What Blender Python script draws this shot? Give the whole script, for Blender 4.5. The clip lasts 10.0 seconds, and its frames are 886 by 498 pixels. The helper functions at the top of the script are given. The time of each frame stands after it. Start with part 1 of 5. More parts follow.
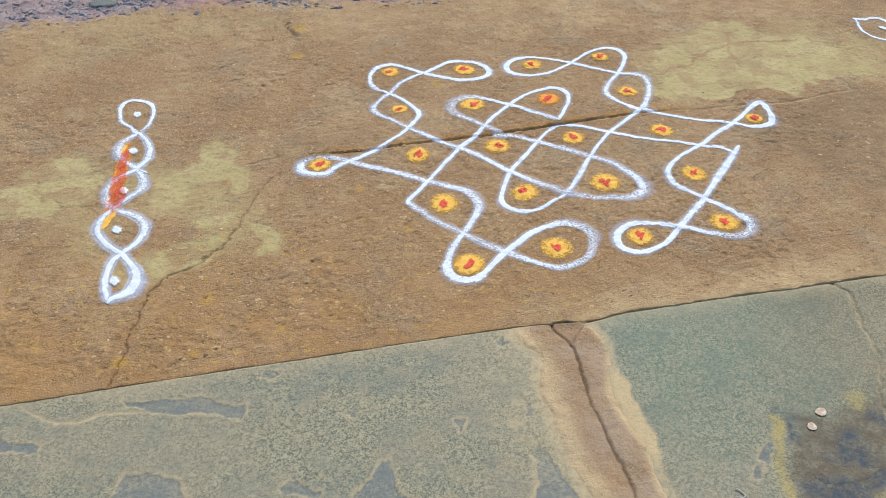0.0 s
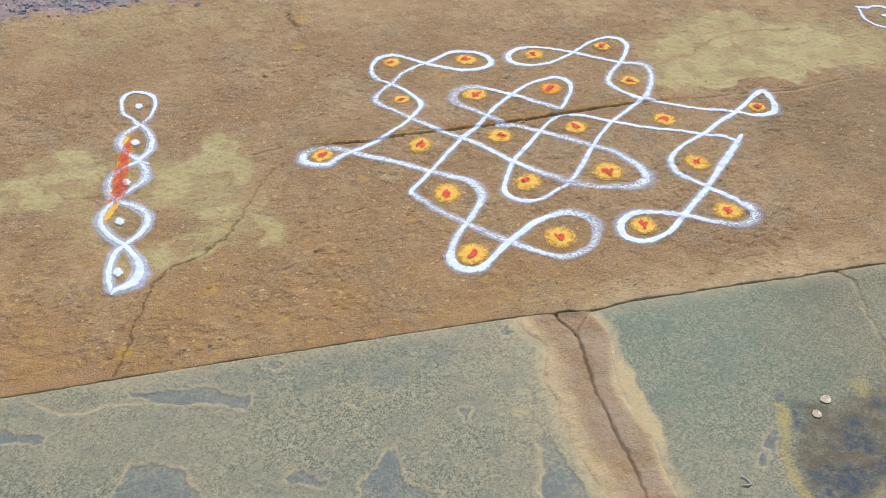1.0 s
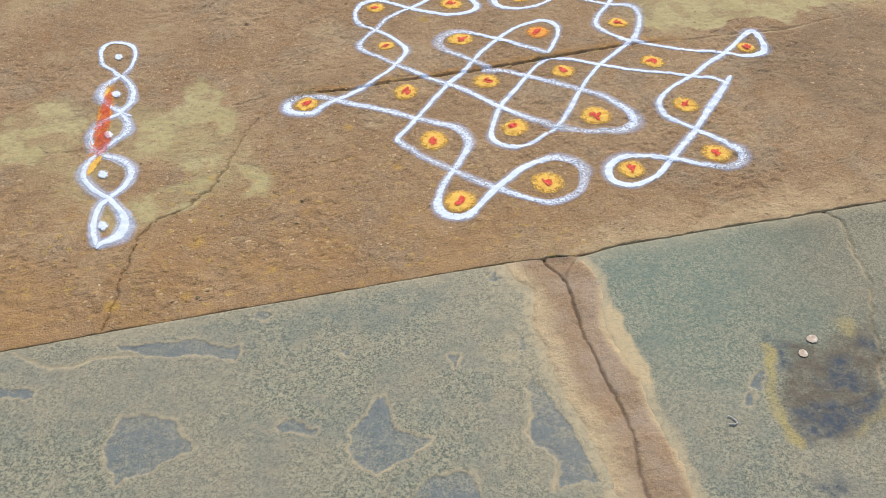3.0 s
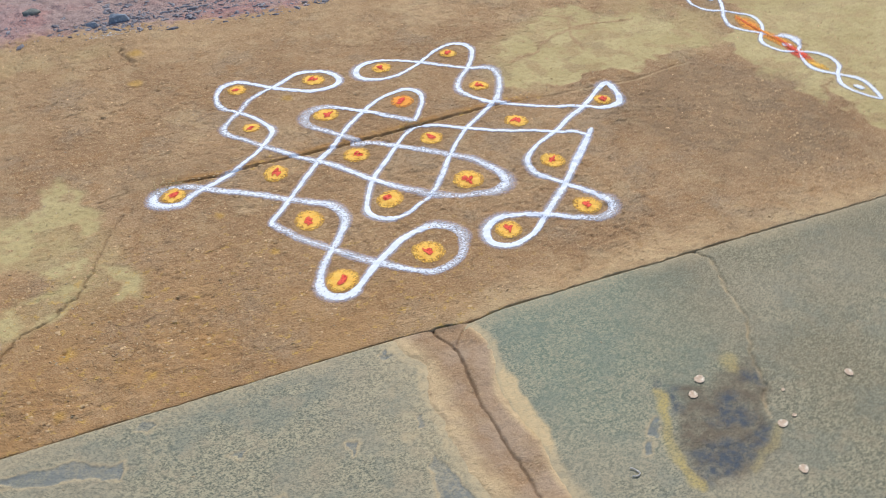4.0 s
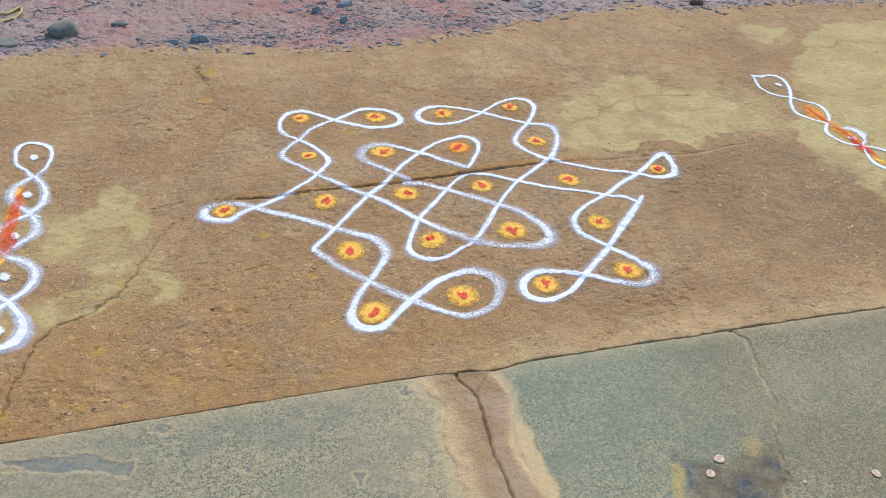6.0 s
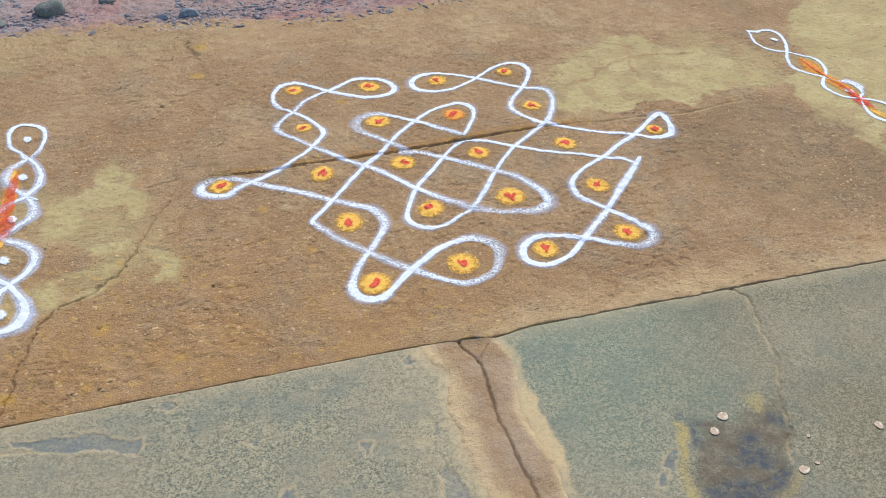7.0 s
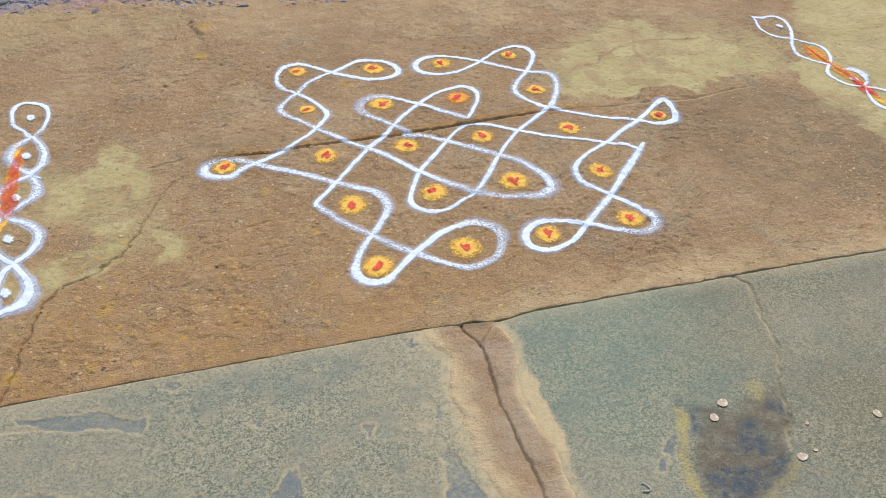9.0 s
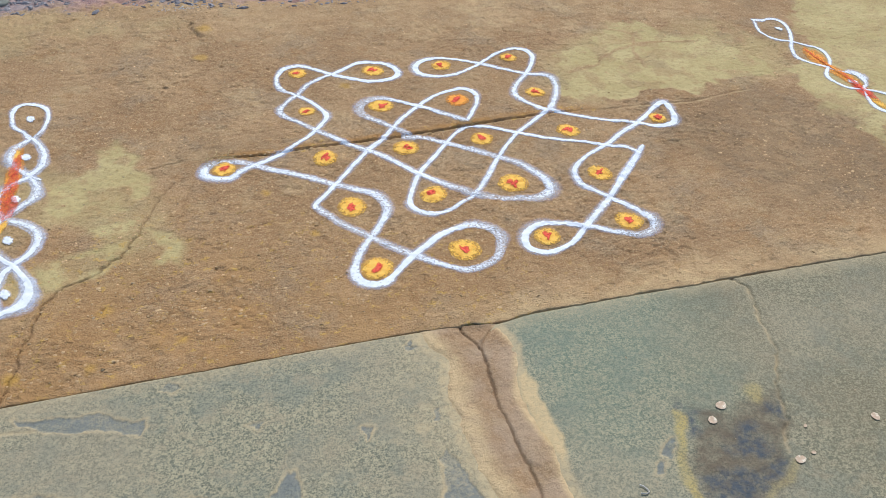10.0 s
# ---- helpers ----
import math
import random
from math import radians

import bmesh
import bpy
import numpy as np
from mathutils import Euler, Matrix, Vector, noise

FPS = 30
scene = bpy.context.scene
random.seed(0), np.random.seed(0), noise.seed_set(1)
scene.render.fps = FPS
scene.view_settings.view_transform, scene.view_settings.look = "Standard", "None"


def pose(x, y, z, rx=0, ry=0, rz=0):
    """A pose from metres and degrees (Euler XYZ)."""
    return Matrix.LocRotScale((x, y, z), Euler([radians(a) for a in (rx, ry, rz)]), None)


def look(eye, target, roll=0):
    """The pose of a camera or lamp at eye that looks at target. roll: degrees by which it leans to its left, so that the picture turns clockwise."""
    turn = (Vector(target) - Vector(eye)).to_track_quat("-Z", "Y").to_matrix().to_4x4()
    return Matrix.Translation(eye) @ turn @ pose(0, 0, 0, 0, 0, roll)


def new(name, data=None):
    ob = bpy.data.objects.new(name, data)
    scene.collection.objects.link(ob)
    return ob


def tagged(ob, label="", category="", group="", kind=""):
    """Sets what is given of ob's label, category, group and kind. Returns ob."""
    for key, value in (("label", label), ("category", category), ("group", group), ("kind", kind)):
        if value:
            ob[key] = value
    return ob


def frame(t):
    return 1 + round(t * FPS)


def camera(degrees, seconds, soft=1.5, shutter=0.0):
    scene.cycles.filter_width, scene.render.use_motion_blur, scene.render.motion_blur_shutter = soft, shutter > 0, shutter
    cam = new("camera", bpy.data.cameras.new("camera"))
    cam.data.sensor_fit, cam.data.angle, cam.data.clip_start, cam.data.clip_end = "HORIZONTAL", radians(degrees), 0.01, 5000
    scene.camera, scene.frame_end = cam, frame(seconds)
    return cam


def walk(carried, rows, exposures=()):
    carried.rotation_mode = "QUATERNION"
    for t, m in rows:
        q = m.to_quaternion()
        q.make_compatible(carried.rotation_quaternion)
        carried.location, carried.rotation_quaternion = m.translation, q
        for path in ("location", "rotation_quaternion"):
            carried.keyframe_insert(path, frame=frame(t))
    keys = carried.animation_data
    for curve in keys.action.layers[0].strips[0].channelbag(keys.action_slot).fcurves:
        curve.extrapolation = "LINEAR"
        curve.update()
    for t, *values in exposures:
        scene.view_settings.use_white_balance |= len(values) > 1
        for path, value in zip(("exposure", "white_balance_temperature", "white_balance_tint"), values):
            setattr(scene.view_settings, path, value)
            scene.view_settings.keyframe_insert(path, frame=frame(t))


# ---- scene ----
cam = camera(54.2, 10.0, soft=0.85, shutter=0.2)
PATH = [
    (0, (-0.644, -1.84, 1.174), (-0.322, -0.305, -0.067), 0.1),
    (0.5, (-0.653, -1.839, 1.171), (-0.329, -0.299, -0.063), 0.2),
    (1, (-0.651, -1.841, 1.168), (-0.332, -0.316, -0.086), -0.2),
    (1.5, (-0.64, -1.837, 1.165), (-0.333, -0.352, -0.138), -0.8),
    (2, (-0.641, -1.834, 1.167), (-0.338, -0.383, -0.175), -1.0),
    (2.2, (-0.642, -1.841, 1.161), (-0.341, -0.388, -0.18), -1.1),
    (3.3, (-0.638, -1.839, 1.159), (-0.289, -0.397, -0.182), -0.4),
    (3.5, (-0.636, -1.837, 1.165), (-0.201, -0.396, -0.152), 0.7),
    (3.8, (-0.635, -1.823, 1.175), (-0.049, -0.386, -0.086), 1.9),
    (4, (-0.619, -1.806, 1.176), (-0.029, -0.357, -0.07), -0.9),
    (4.2, (-0.611, -1.809, 1.19), (-0.167, -0.348, -0.101), -8.9),
    (4.5, (-0.59, -1.807, 1.188), (-0.127, -0.349, -0.101), -6.7),
    (4.7, (-0.597, -1.821, 1.183), (-0.101, -0.33, -0.054), -3.5),
    (5, (-0.601, -1.824, 1.178), (-0.096, -0.286, 0.003), 0.1),
    (5.2, (-0.601, -1.834, 1.176), (-0.098, -0.27, 0.036), 1.7),
    (5.5, (-0.599, -1.844, 1.17), (-0.093, -0.265, 0.052), 3.8),
    (5.7, (-0.601, -1.836, 1.168), (-0.095, -0.264, 0.04), 4.0),
    (6.8, (-0.594, -1.834, 1.16), (-0.101, -0.309, -0.037), 2.1),
    (7, (-0.597, -1.833, 1.165), (-0.104, -0.318, -0.044), 1.9),
    (7.5, (-0.596, -1.833, 1.165), (-0.108, -0.335, -0.067), 1.6),
    (8, (-0.597, -1.832, 1.166), (-0.11, -0.343, -0.078), 1.4),
    (8.5, (-0.605, -1.83, 1.169), (-0.117, -0.341, -0.074), 1.9),
    (9, (-0.606, -1.831, 1.172), (-0.117, -0.342, -0.071), 2.7),
    (9.5, (-0.604, -1.832, 1.177), (-0.115, -0.342, -0.065), 2.8),
    (10, (-0.605, -1.832, 1.175), (-0.115, -0.341, -0.066), 2.8),
]
walk(cam, [(t, look(eye, target, roll)) for t, eye, target, roll in PATH],
     [(0, 0.43, 6500, 8.5), (2.2, 0.43, 6500, 9.5), (4, 0.43, 6550, 11.5), (5.5, 0.44, 6500, 10), (7.5, 0.45, 6500, 10), (10, 0.44, 6500, 9)])

# ---- light ----
SUN_ELEVATION, SUN_AZIMUTH = 45.0, 28.0   # azimuth: degrees from +y towards +x
world = bpy.data.worlds.new("sky")
scene.world = world
world.use_nodes = True
_nt = world.node_tree
_sky = _nt.nodes.new("ShaderNodeTexSky")
_sky.sky_type, _sky.sun_disc = "NISHITA", False
_sky.sun_elevation, _sky.sun_rotation = radians(SUN_ELEVATION), radians(SUN_AZIMUTH)
_nt.links.new(_sky.outputs["Color"], _nt.nodes["Background"].inputs["Color"])
_nt.nodes["Background"].inputs["Strength"].default_value = 0.13
_sun = bpy.data.lights.new("sun", "SUN")
_sun.energy, _sun.angle, _sun.color = 2.35, radians(3), (1.0, 0.955, 0.88)
_a, _e = radians(SUN_AZIMUTH), radians(SUN_ELEVATION)
_dir = Vector((math.sin(_a) * math.cos(_e), math.cos(_a) * math.cos(_e), math.sin(_e)))
new("sun", _sun).matrix_world = look(_dir * 20, (0, 0, 0))


# ---- numeric noise, polygons, lines ----
def lattice(i, j, seed):
    h = (i.astype(np.int64) * 374761393 + j.astype(np.int64) * 668265263 + seed * 982451653) & 0xFFFFFFFF
    h = ((h ^ (h >> 13)) * 1274126177) & 0xFFFFFFFF
    return ((h ^ (h >> 16)) & 0xFFFF) / 65535.0


def vnoise(x, y, seed=0):
    i, j = np.floor(x), np.floor(y)
    u, v = x - i, y - j
    u, v = u * u * (3 - 2 * u), v * v * (3 - 2 * v)
    a, b = lattice(i, j, seed), lattice(i + 1, j, seed)
    c, d = lattice(i, j + 1, seed), lattice(i + 1, j + 1, seed)
    return (a * (1 - u) + b * u) * (1 - v) + (c * (1 - u) + d * u) * v


def fbm(x, y, scale, seed=0, octaves=3):
    """Layered noise, -1 to 1; scale: cells per metre."""
    total, amp, norm = 0, 1.0, 0.0
    for k in range(octaves):
        total = total + amp * (vnoise(x * scale, y * scale, seed + 17 * k) * 2 - 1)
        norm, amp, scale = norm + amp, amp * 0.5, scale * 2.03
    return total / norm


def sstep(lo, hi, v):
    t = np.clip((v - lo) / (hi - lo), 0, 1)
    return t * t * (3 - 2 * t)


def line_distance(x, y, pts):
    """The distance to a broken line."""
    best = np.full(np.shape(x), 9.0)
    for (ax, ay), (bx, by) in zip(pts, pts[1:]):
        dx, dy = bx - ax, by - ay
        t = np.clip(((x - ax) * dx + (y - ay) * dy) / (dx * dx + dy * dy), 0, 1)
        best = np.minimum(best, np.hypot(x - ax - t * dx, y - ay - t * dy))
    return best


def blob(x, y, pts):
    """Signed distance to a closed outline, positive inside."""
    near = line_distance(x, y, pts + pts[:1])
    inside = np.zeros(np.shape(x), bool)
    for (ax, ay), (bx, by) in zip(pts, pts[1:] + pts[:1]):
        if ay != by:
            inside ^= ((ay > y) != (by > y)) & (x < (bx - ax) * (y - ay) / (by - ay) + ax)
    return np.where(inside, near, -near)


def any_blob(x, y, outlines, wobble, soft, seed, scale=14):
    wx, wy = x + wobble * fbm(x, y, scale, seed), y + wobble * fbm(x, y, scale, seed + 1)
    total = np.zeros(np.shape(x))
    for pts in outlines:
        xs, ys = [p[0] for p in pts], [p[1] for p in pts]
        near = (x > min(xs) - 0.15) & (x < max(xs) + 0.15) & (y > min(ys) - 0.15) & (y < max(ys) + 0.15)
        if near.any():
            total[near] = np.maximum(total[near], sstep(-soft, soft, blob(wx[near], wy[near], pts)))
    return total


# ---- the shape of the earthen floor ----
EDGE_X = [-1.20, -1.0, -0.68, -0.48, -0.27, -0.175, -0.10, -0.03, 0.20, 0.37, 0.60, 0.83, 1.5]
EDGE_Y = [-0.666, -0.662, -0.658, -0.656, -0.656, -0.660, -0.671, -0.659, -0.658, -0.660, -0.659, -0.664, -0.664]
EDGE = -0.657           # where the earthen floor ends and the stone slabs begin
CRACK_X = [-0.75, -0.66, -0.58, -0.46, -0.40, -0.31, -0.12, 0.08, 0.19, 0.31, 0.47, 0.68, 0.77, 0.90, 1.05]
CRACK_Y = [0.035, 0.055, 0.058, 0.042, 0.049, 0.055, 0.062, 0.077, 0.086, 0.091, 0.080, 0.071, 0.066, 0.088, 0.095]
STEP_X = [-0.78, -0.62, -0.50, -0.30, -0.05, 0.10, 0.25, 0.42, 0.70, 0.95]
STEP_H = [0.000, 0.0005, 0.0030, 0.0032, 0.0036, 0.0052, 0.0028, 0.0012, 0.0012, 0.0]
SIDE_CRACK = [(-1.016, -0.655), (-1.013, -0.61), (-0.975, -0.476), (-0.966, -0.408), (-0.924, -0.362), (-0.867, -0.332),
              (-0.813, -0.287), (-0.768, -0.202), (-0.725, -0.096), (-0.69, -0.03)]
STUB_CRACK = [(-0.740, 0.046), (-0.70, 0.052), (-0.665, 0.06)]
LUMP = [[(-0.590, 0.825), (-0.600, 0.880), (-0.534, 0.872), (-0.525, 0.800), (-0.533, 0.752), (-0.580, 0.772)]]
SLIT = [(-0.703, 0.764), (-0.66, 0.757), (-0.62, 0.757), (-0.580, 0.772), (-0.592, 0.820), (-0.602, 0.866), (-0.545, 0.876)]
PITS = [(-0.692, 0.454, 0.012, 0.007), (-0.398, 0.510, 0.008, 0.006), (-0.845, -0.446, 0.007, 0.004), (-0.626, -0.371, 0.006, 0.005), (-0.600, -0.554, 0.013, 0.003), (-0.730, 0.667, 0.02, 0.004), (-0.394, -0.273, 0.009, 0.003)]
SOIL_X = [-3.0, -1.2, -0.77, -0.46, -0.2, 0.3, 0.62, 0.95, 1.15, 1.47, 2.3, 4.0]
SOIL_Y = [1.00, 1.05, 1.09, 1.02, 0.99, 1.03, 1.15, 1.165, 1.29, 1.19, 1.17, 1.2]


def edge_bend(x):
    """How far the floor's edge strays from a straight line."""
    return np.interp(x, EDGE_X, EDGE_Y) - EDGE


def soil_mask(x, y):
    return sstep(-0.035, 0.075, y - np.interp(x, SOIL_X, SOIL_Y) - 0.085 * fbm(x, y, 7, 3, 4) - 0.045 * fbm(x, y, 38, 4))


def crack_offset(x, y):
    """How far a place lies behind the crack that runs across the floor."""
    return y - np.interp(x, CRACK_X, CRACK_Y) - 0.004 * fbm(x, y * 0, 14, 21) - 0.0015 * fbm(x, y, 90, 22)


def crack_along(x):
    return sstep(-0.64, -0.5, x) * (1 - sstep(0.3, 0.45, x)) + 0.5 * sstep(0.4, 0.5, x) * (1 - sstep(0.9, 1.0, x))


def height(x, y):
    """The height of the earthen floor and the soil behind it."""
    x, y = np.asarray(x, float), np.asarray(y, float)
    z = 0.003 * fbm(x, y, 1.7, 5, 2) * sstep(EDGE, EDGE + 0.06, y) + 0.0012 * fbm(x, y, 19, 8)
    rough = (0.30 + 0.70 * sstep(-0.3, 0.35, fbm(x, y, 3.3, 15))) * (1 - 0.75 * any_blob(x, y, OLIVE, 0.05, 0.03, 81))
    wx, wy = x + 0.010 * fbm(x, y, 25, 16), y + 0.010 * fbm(x, y, 25, 17)
    z = z + 0.0013 * rough * (sstep(-0.06, 0.06, fbm(wx, wy, 17, 14, 4)) - 0.5)
    z = z + 0.0016 * rough * (sstep(0.12, 0.26, fbm(wx, wy, 44, 34, 3)) - 0.4)
    z = z - 0.0018 * rough * sstep(0.31, 0.42, fbm(wx * 0.85, wy * 1.15, 40, 36, 3))
    z = z + 0.0011 * fbm(x, y, 100, 9, 2)
    z = z * (0.25 + 0.75 * sstep(EDGE, EDGE + 0.035, y))
    off = crack_offset(x, y)
    ledge = np.interp(x, STEP_X, STEP_H)
    ragged = 0.0014 + 0.008 * vnoise(x * 48, y * 60, 31) * vnoise(x * 11, y * 0, 32)
    z = z + ledge * sstep(0, 1, off / ragged) * np.exp(-np.clip(off, 0, None) / 0.45)
    z = z - 0.0034 * crack_along(x) * np.exp(-(off / 0.003) ** 2)
    wob_x, wob_y = x + 0.013 * fbm(x, y, 30, 41, 4), y + 0.013 * fbm(x, y, 30, 42, 4)
    for crack, wide, deep in ((SIDE_CRACK, 0.0024, 0.0048), (STUB_CRACK, 0.0026, 0.006), (SLIT, 0.0032, 0.006)):
        z = z - deep * (0.6 + 0.4 * sstep(-0.72, -0.84, x)) * np.exp(-(line_distance(wob_x, wob_y, crack) / wide) ** 2)
    z = z + 0.006 * any_blob(x, y, LUMP, 0.02, 0.006, 45, 30)
    for cx, cy, rx, ry in PITS:
        z = z - 0.005 * np.exp(-(((wob_x - cx) / (0.65 * rx)) ** 2 + ((wob_y - cy) / ry) ** 2) ** 2)
    soil = soil_mask(x, y)
    z = z + soil * (-0.008 + 0.009 * fbm(x, y, 9, 51) + 0.005 * fbm(x, y, 40, 52))
    return z


# ---- materials ----
class Nodes:
    """A short way to write node materials."""

    def __init__(self, name, rough=0.9):
        self.mat = bpy.data.materials.new(name)
        self.mat.use_nodes = True
        self.nt = self.mat.node_tree
        self.bsdf = self.nt.nodes["Principled BSDF"]
        self.out = self.nt.nodes["Material Output"]
        self.bsdf.inputs["Roughness"].default_value = rough
        self.bsdf.inputs["Specular IOR Level"].default_value = 0.25
        self.place = self.nt.nodes.new("ShaderNodeTexCoord").outputs["Object"]

    def wire(self, a, b):
        if isinstance(a, (int, float)):
            b.default_value = a
        elif isinstance(a, tuple):
            b.default_value = (*a, 1.0)[: len(b.default_value)]
        else:
            self.nt.links.new(a, b)

    def noise(self, scale, detail=4.0, rough=0.6, squash=None):
        n = self.nt.nodes.new("ShaderNodeTexNoise")
        n.inputs["Scale"].default_value, n.inputs["Detail"].default_value, n.inputs["Roughness"].default_value = scale, detail, rough
        place = self.place
        if squash:
            m = self.nt.nodes.new("ShaderNodeMapping")
            m.inputs["Scale"].default_value = squash
            self.nt.links.new(place, m.inputs["Vector"])
            place = m.outputs["Vector"]
        self.nt.links.new(place, n.inputs["Vector"])
        return n.outputs["Fac"]

    def attr(self, name):
        n = self.nt.nodes.new("ShaderNodeAttribute")
        n.attribute_name = name
        return n.outputs["Fac"]

    def span(self, v, lo, hi, a=0.0, b=1.0):
        n = self.nt.nodes.new("ShaderNodeMapRange")
        n.interpolation_type = "SMOOTHSTEP"
        self.wire(v, n.inputs["Value"])
        for key, value in (("From Min", lo), ("From Max", hi), ("To Min", a), ("To Max", b)):
            self.wire(value, n.inputs[key])
        return n.outputs["Result"]

    def math(self, op, a, b=0.0):
        n = self.nt.nodes.new("ShaderNodeMath")
        n.operation = op
        self.wire(a, n.inputs[0]), self.wire(b, n.inputs[1])
        return n.outputs[0]

    def mix(self, fac, a, b, blend="MIX"):
        n = self.nt.nodes.new("ShaderNodeMix")
        n.data_type, n.blend_type = "RGBA", blend
        self.wire(fac, n.inputs[0]), self.wire(a, n.inputs[6]), self.wire(b, n.inputs[7])
        return n.outputs[2]

    def island(self):
        return self.nt.nodes.new("ShaderNodeNewGeometry").outputs["Random Per Island"]

    def bump(self, v, depth, strength=1.0):
        n = self.nt.nodes.new("ShaderNodeBump")
        n.inputs["Distance"].default_value, n.inputs["Strength"].default_value = depth, strength
        self.wire(v, n.inputs["Height"])
        if self.bsdf.inputs["Normal"].is_linked:
            self.nt.links.new(self.bsdf.inputs["Normal"].links[0].from_socket, n.inputs["Normal"])
        self.nt.links.new(n.outputs["Normal"], self.bsdf.inputs["Normal"])
        return self

    def colour(self, c):
        self.wire(c, self.bsdf.inputs["Base Color"])
        return self

    def cover(self, alpha):
        clear, both = self.nt.nodes.new("ShaderNodeBsdfTransparent"), self.nt.nodes.new("ShaderNodeMixShader")
        self.wire(alpha, both.inputs[0])
        self.nt.links.new(clear.outputs[0], both.inputs[1])
        self.nt.links.new(self.bsdf.outputs[0], both.inputs[2])
        self.nt.links.new(both.outputs[0], self.out.inputs["Surface"])
        return self


def mud_colour(n):
    """Trodden red-brown earth with finer grit and older stains."""
    c = n.mix(n.span(n.noise(3.2, 5), 0.38, 0.64), (0.338, 0.203, 0.101), (0.435, 0.281, 0.148))
    c = n.mix(n.span(n.noise(22, 5, 0.7), 0.46, 0.66, 0, 0.5), c, (0.275, 0.165, 0.078))
    c = n.mix(n.span(n.noise(9, 5, 0.7), 0.50, 0.66, 0, 0.6), c, (0.46, 0.33, 0.18))
    c = n.mix(n.span(n.noise(5.5, 4, 0.6), 0.50, 0.66, 0, 0.55), c, (0.37, 0.275, 0.175))
    c = n.mix(n.span(n.noise(14, 4, 0.6), 0.54, 0.68, 0, 0.5), c, (0.36, 0.195, 0.08))
    clod = n.noise(62, 5, 0.7, (0.9, 1.0, 1.0))
    c = n.mix(n.span(clod, 0.55, 0.63, 0, 0.35), c, (0.285, 0.165, 0.072))
    c = n.mix(n.span(clod, 0.43, 0.36, 0, 0.4), c, (0.54, 0.385, 0.205))
    grain = n.noise(210, 4, 0.75)
    c = n.mix(n.span(grain, 0.53, 0.61, 0, 0.5), c, (0.255, 0.148, 0.066))
    c = n.mix(n.span(grain, 0.45, 0.38, 0, 0.5), c, (0.60, 0.44, 0.25))
    speck = n.noise(330, 2, 0.6)
    c = n.mix(n.span(speck, 0.64, 0.68, 0, 0.6), c, (0.66, 0.45, 0.23))
    c = n.mix(n.span(speck, 0.33, 0.29, 0, 0.4), c, (0.18, 0.10, 0.05))
    return c


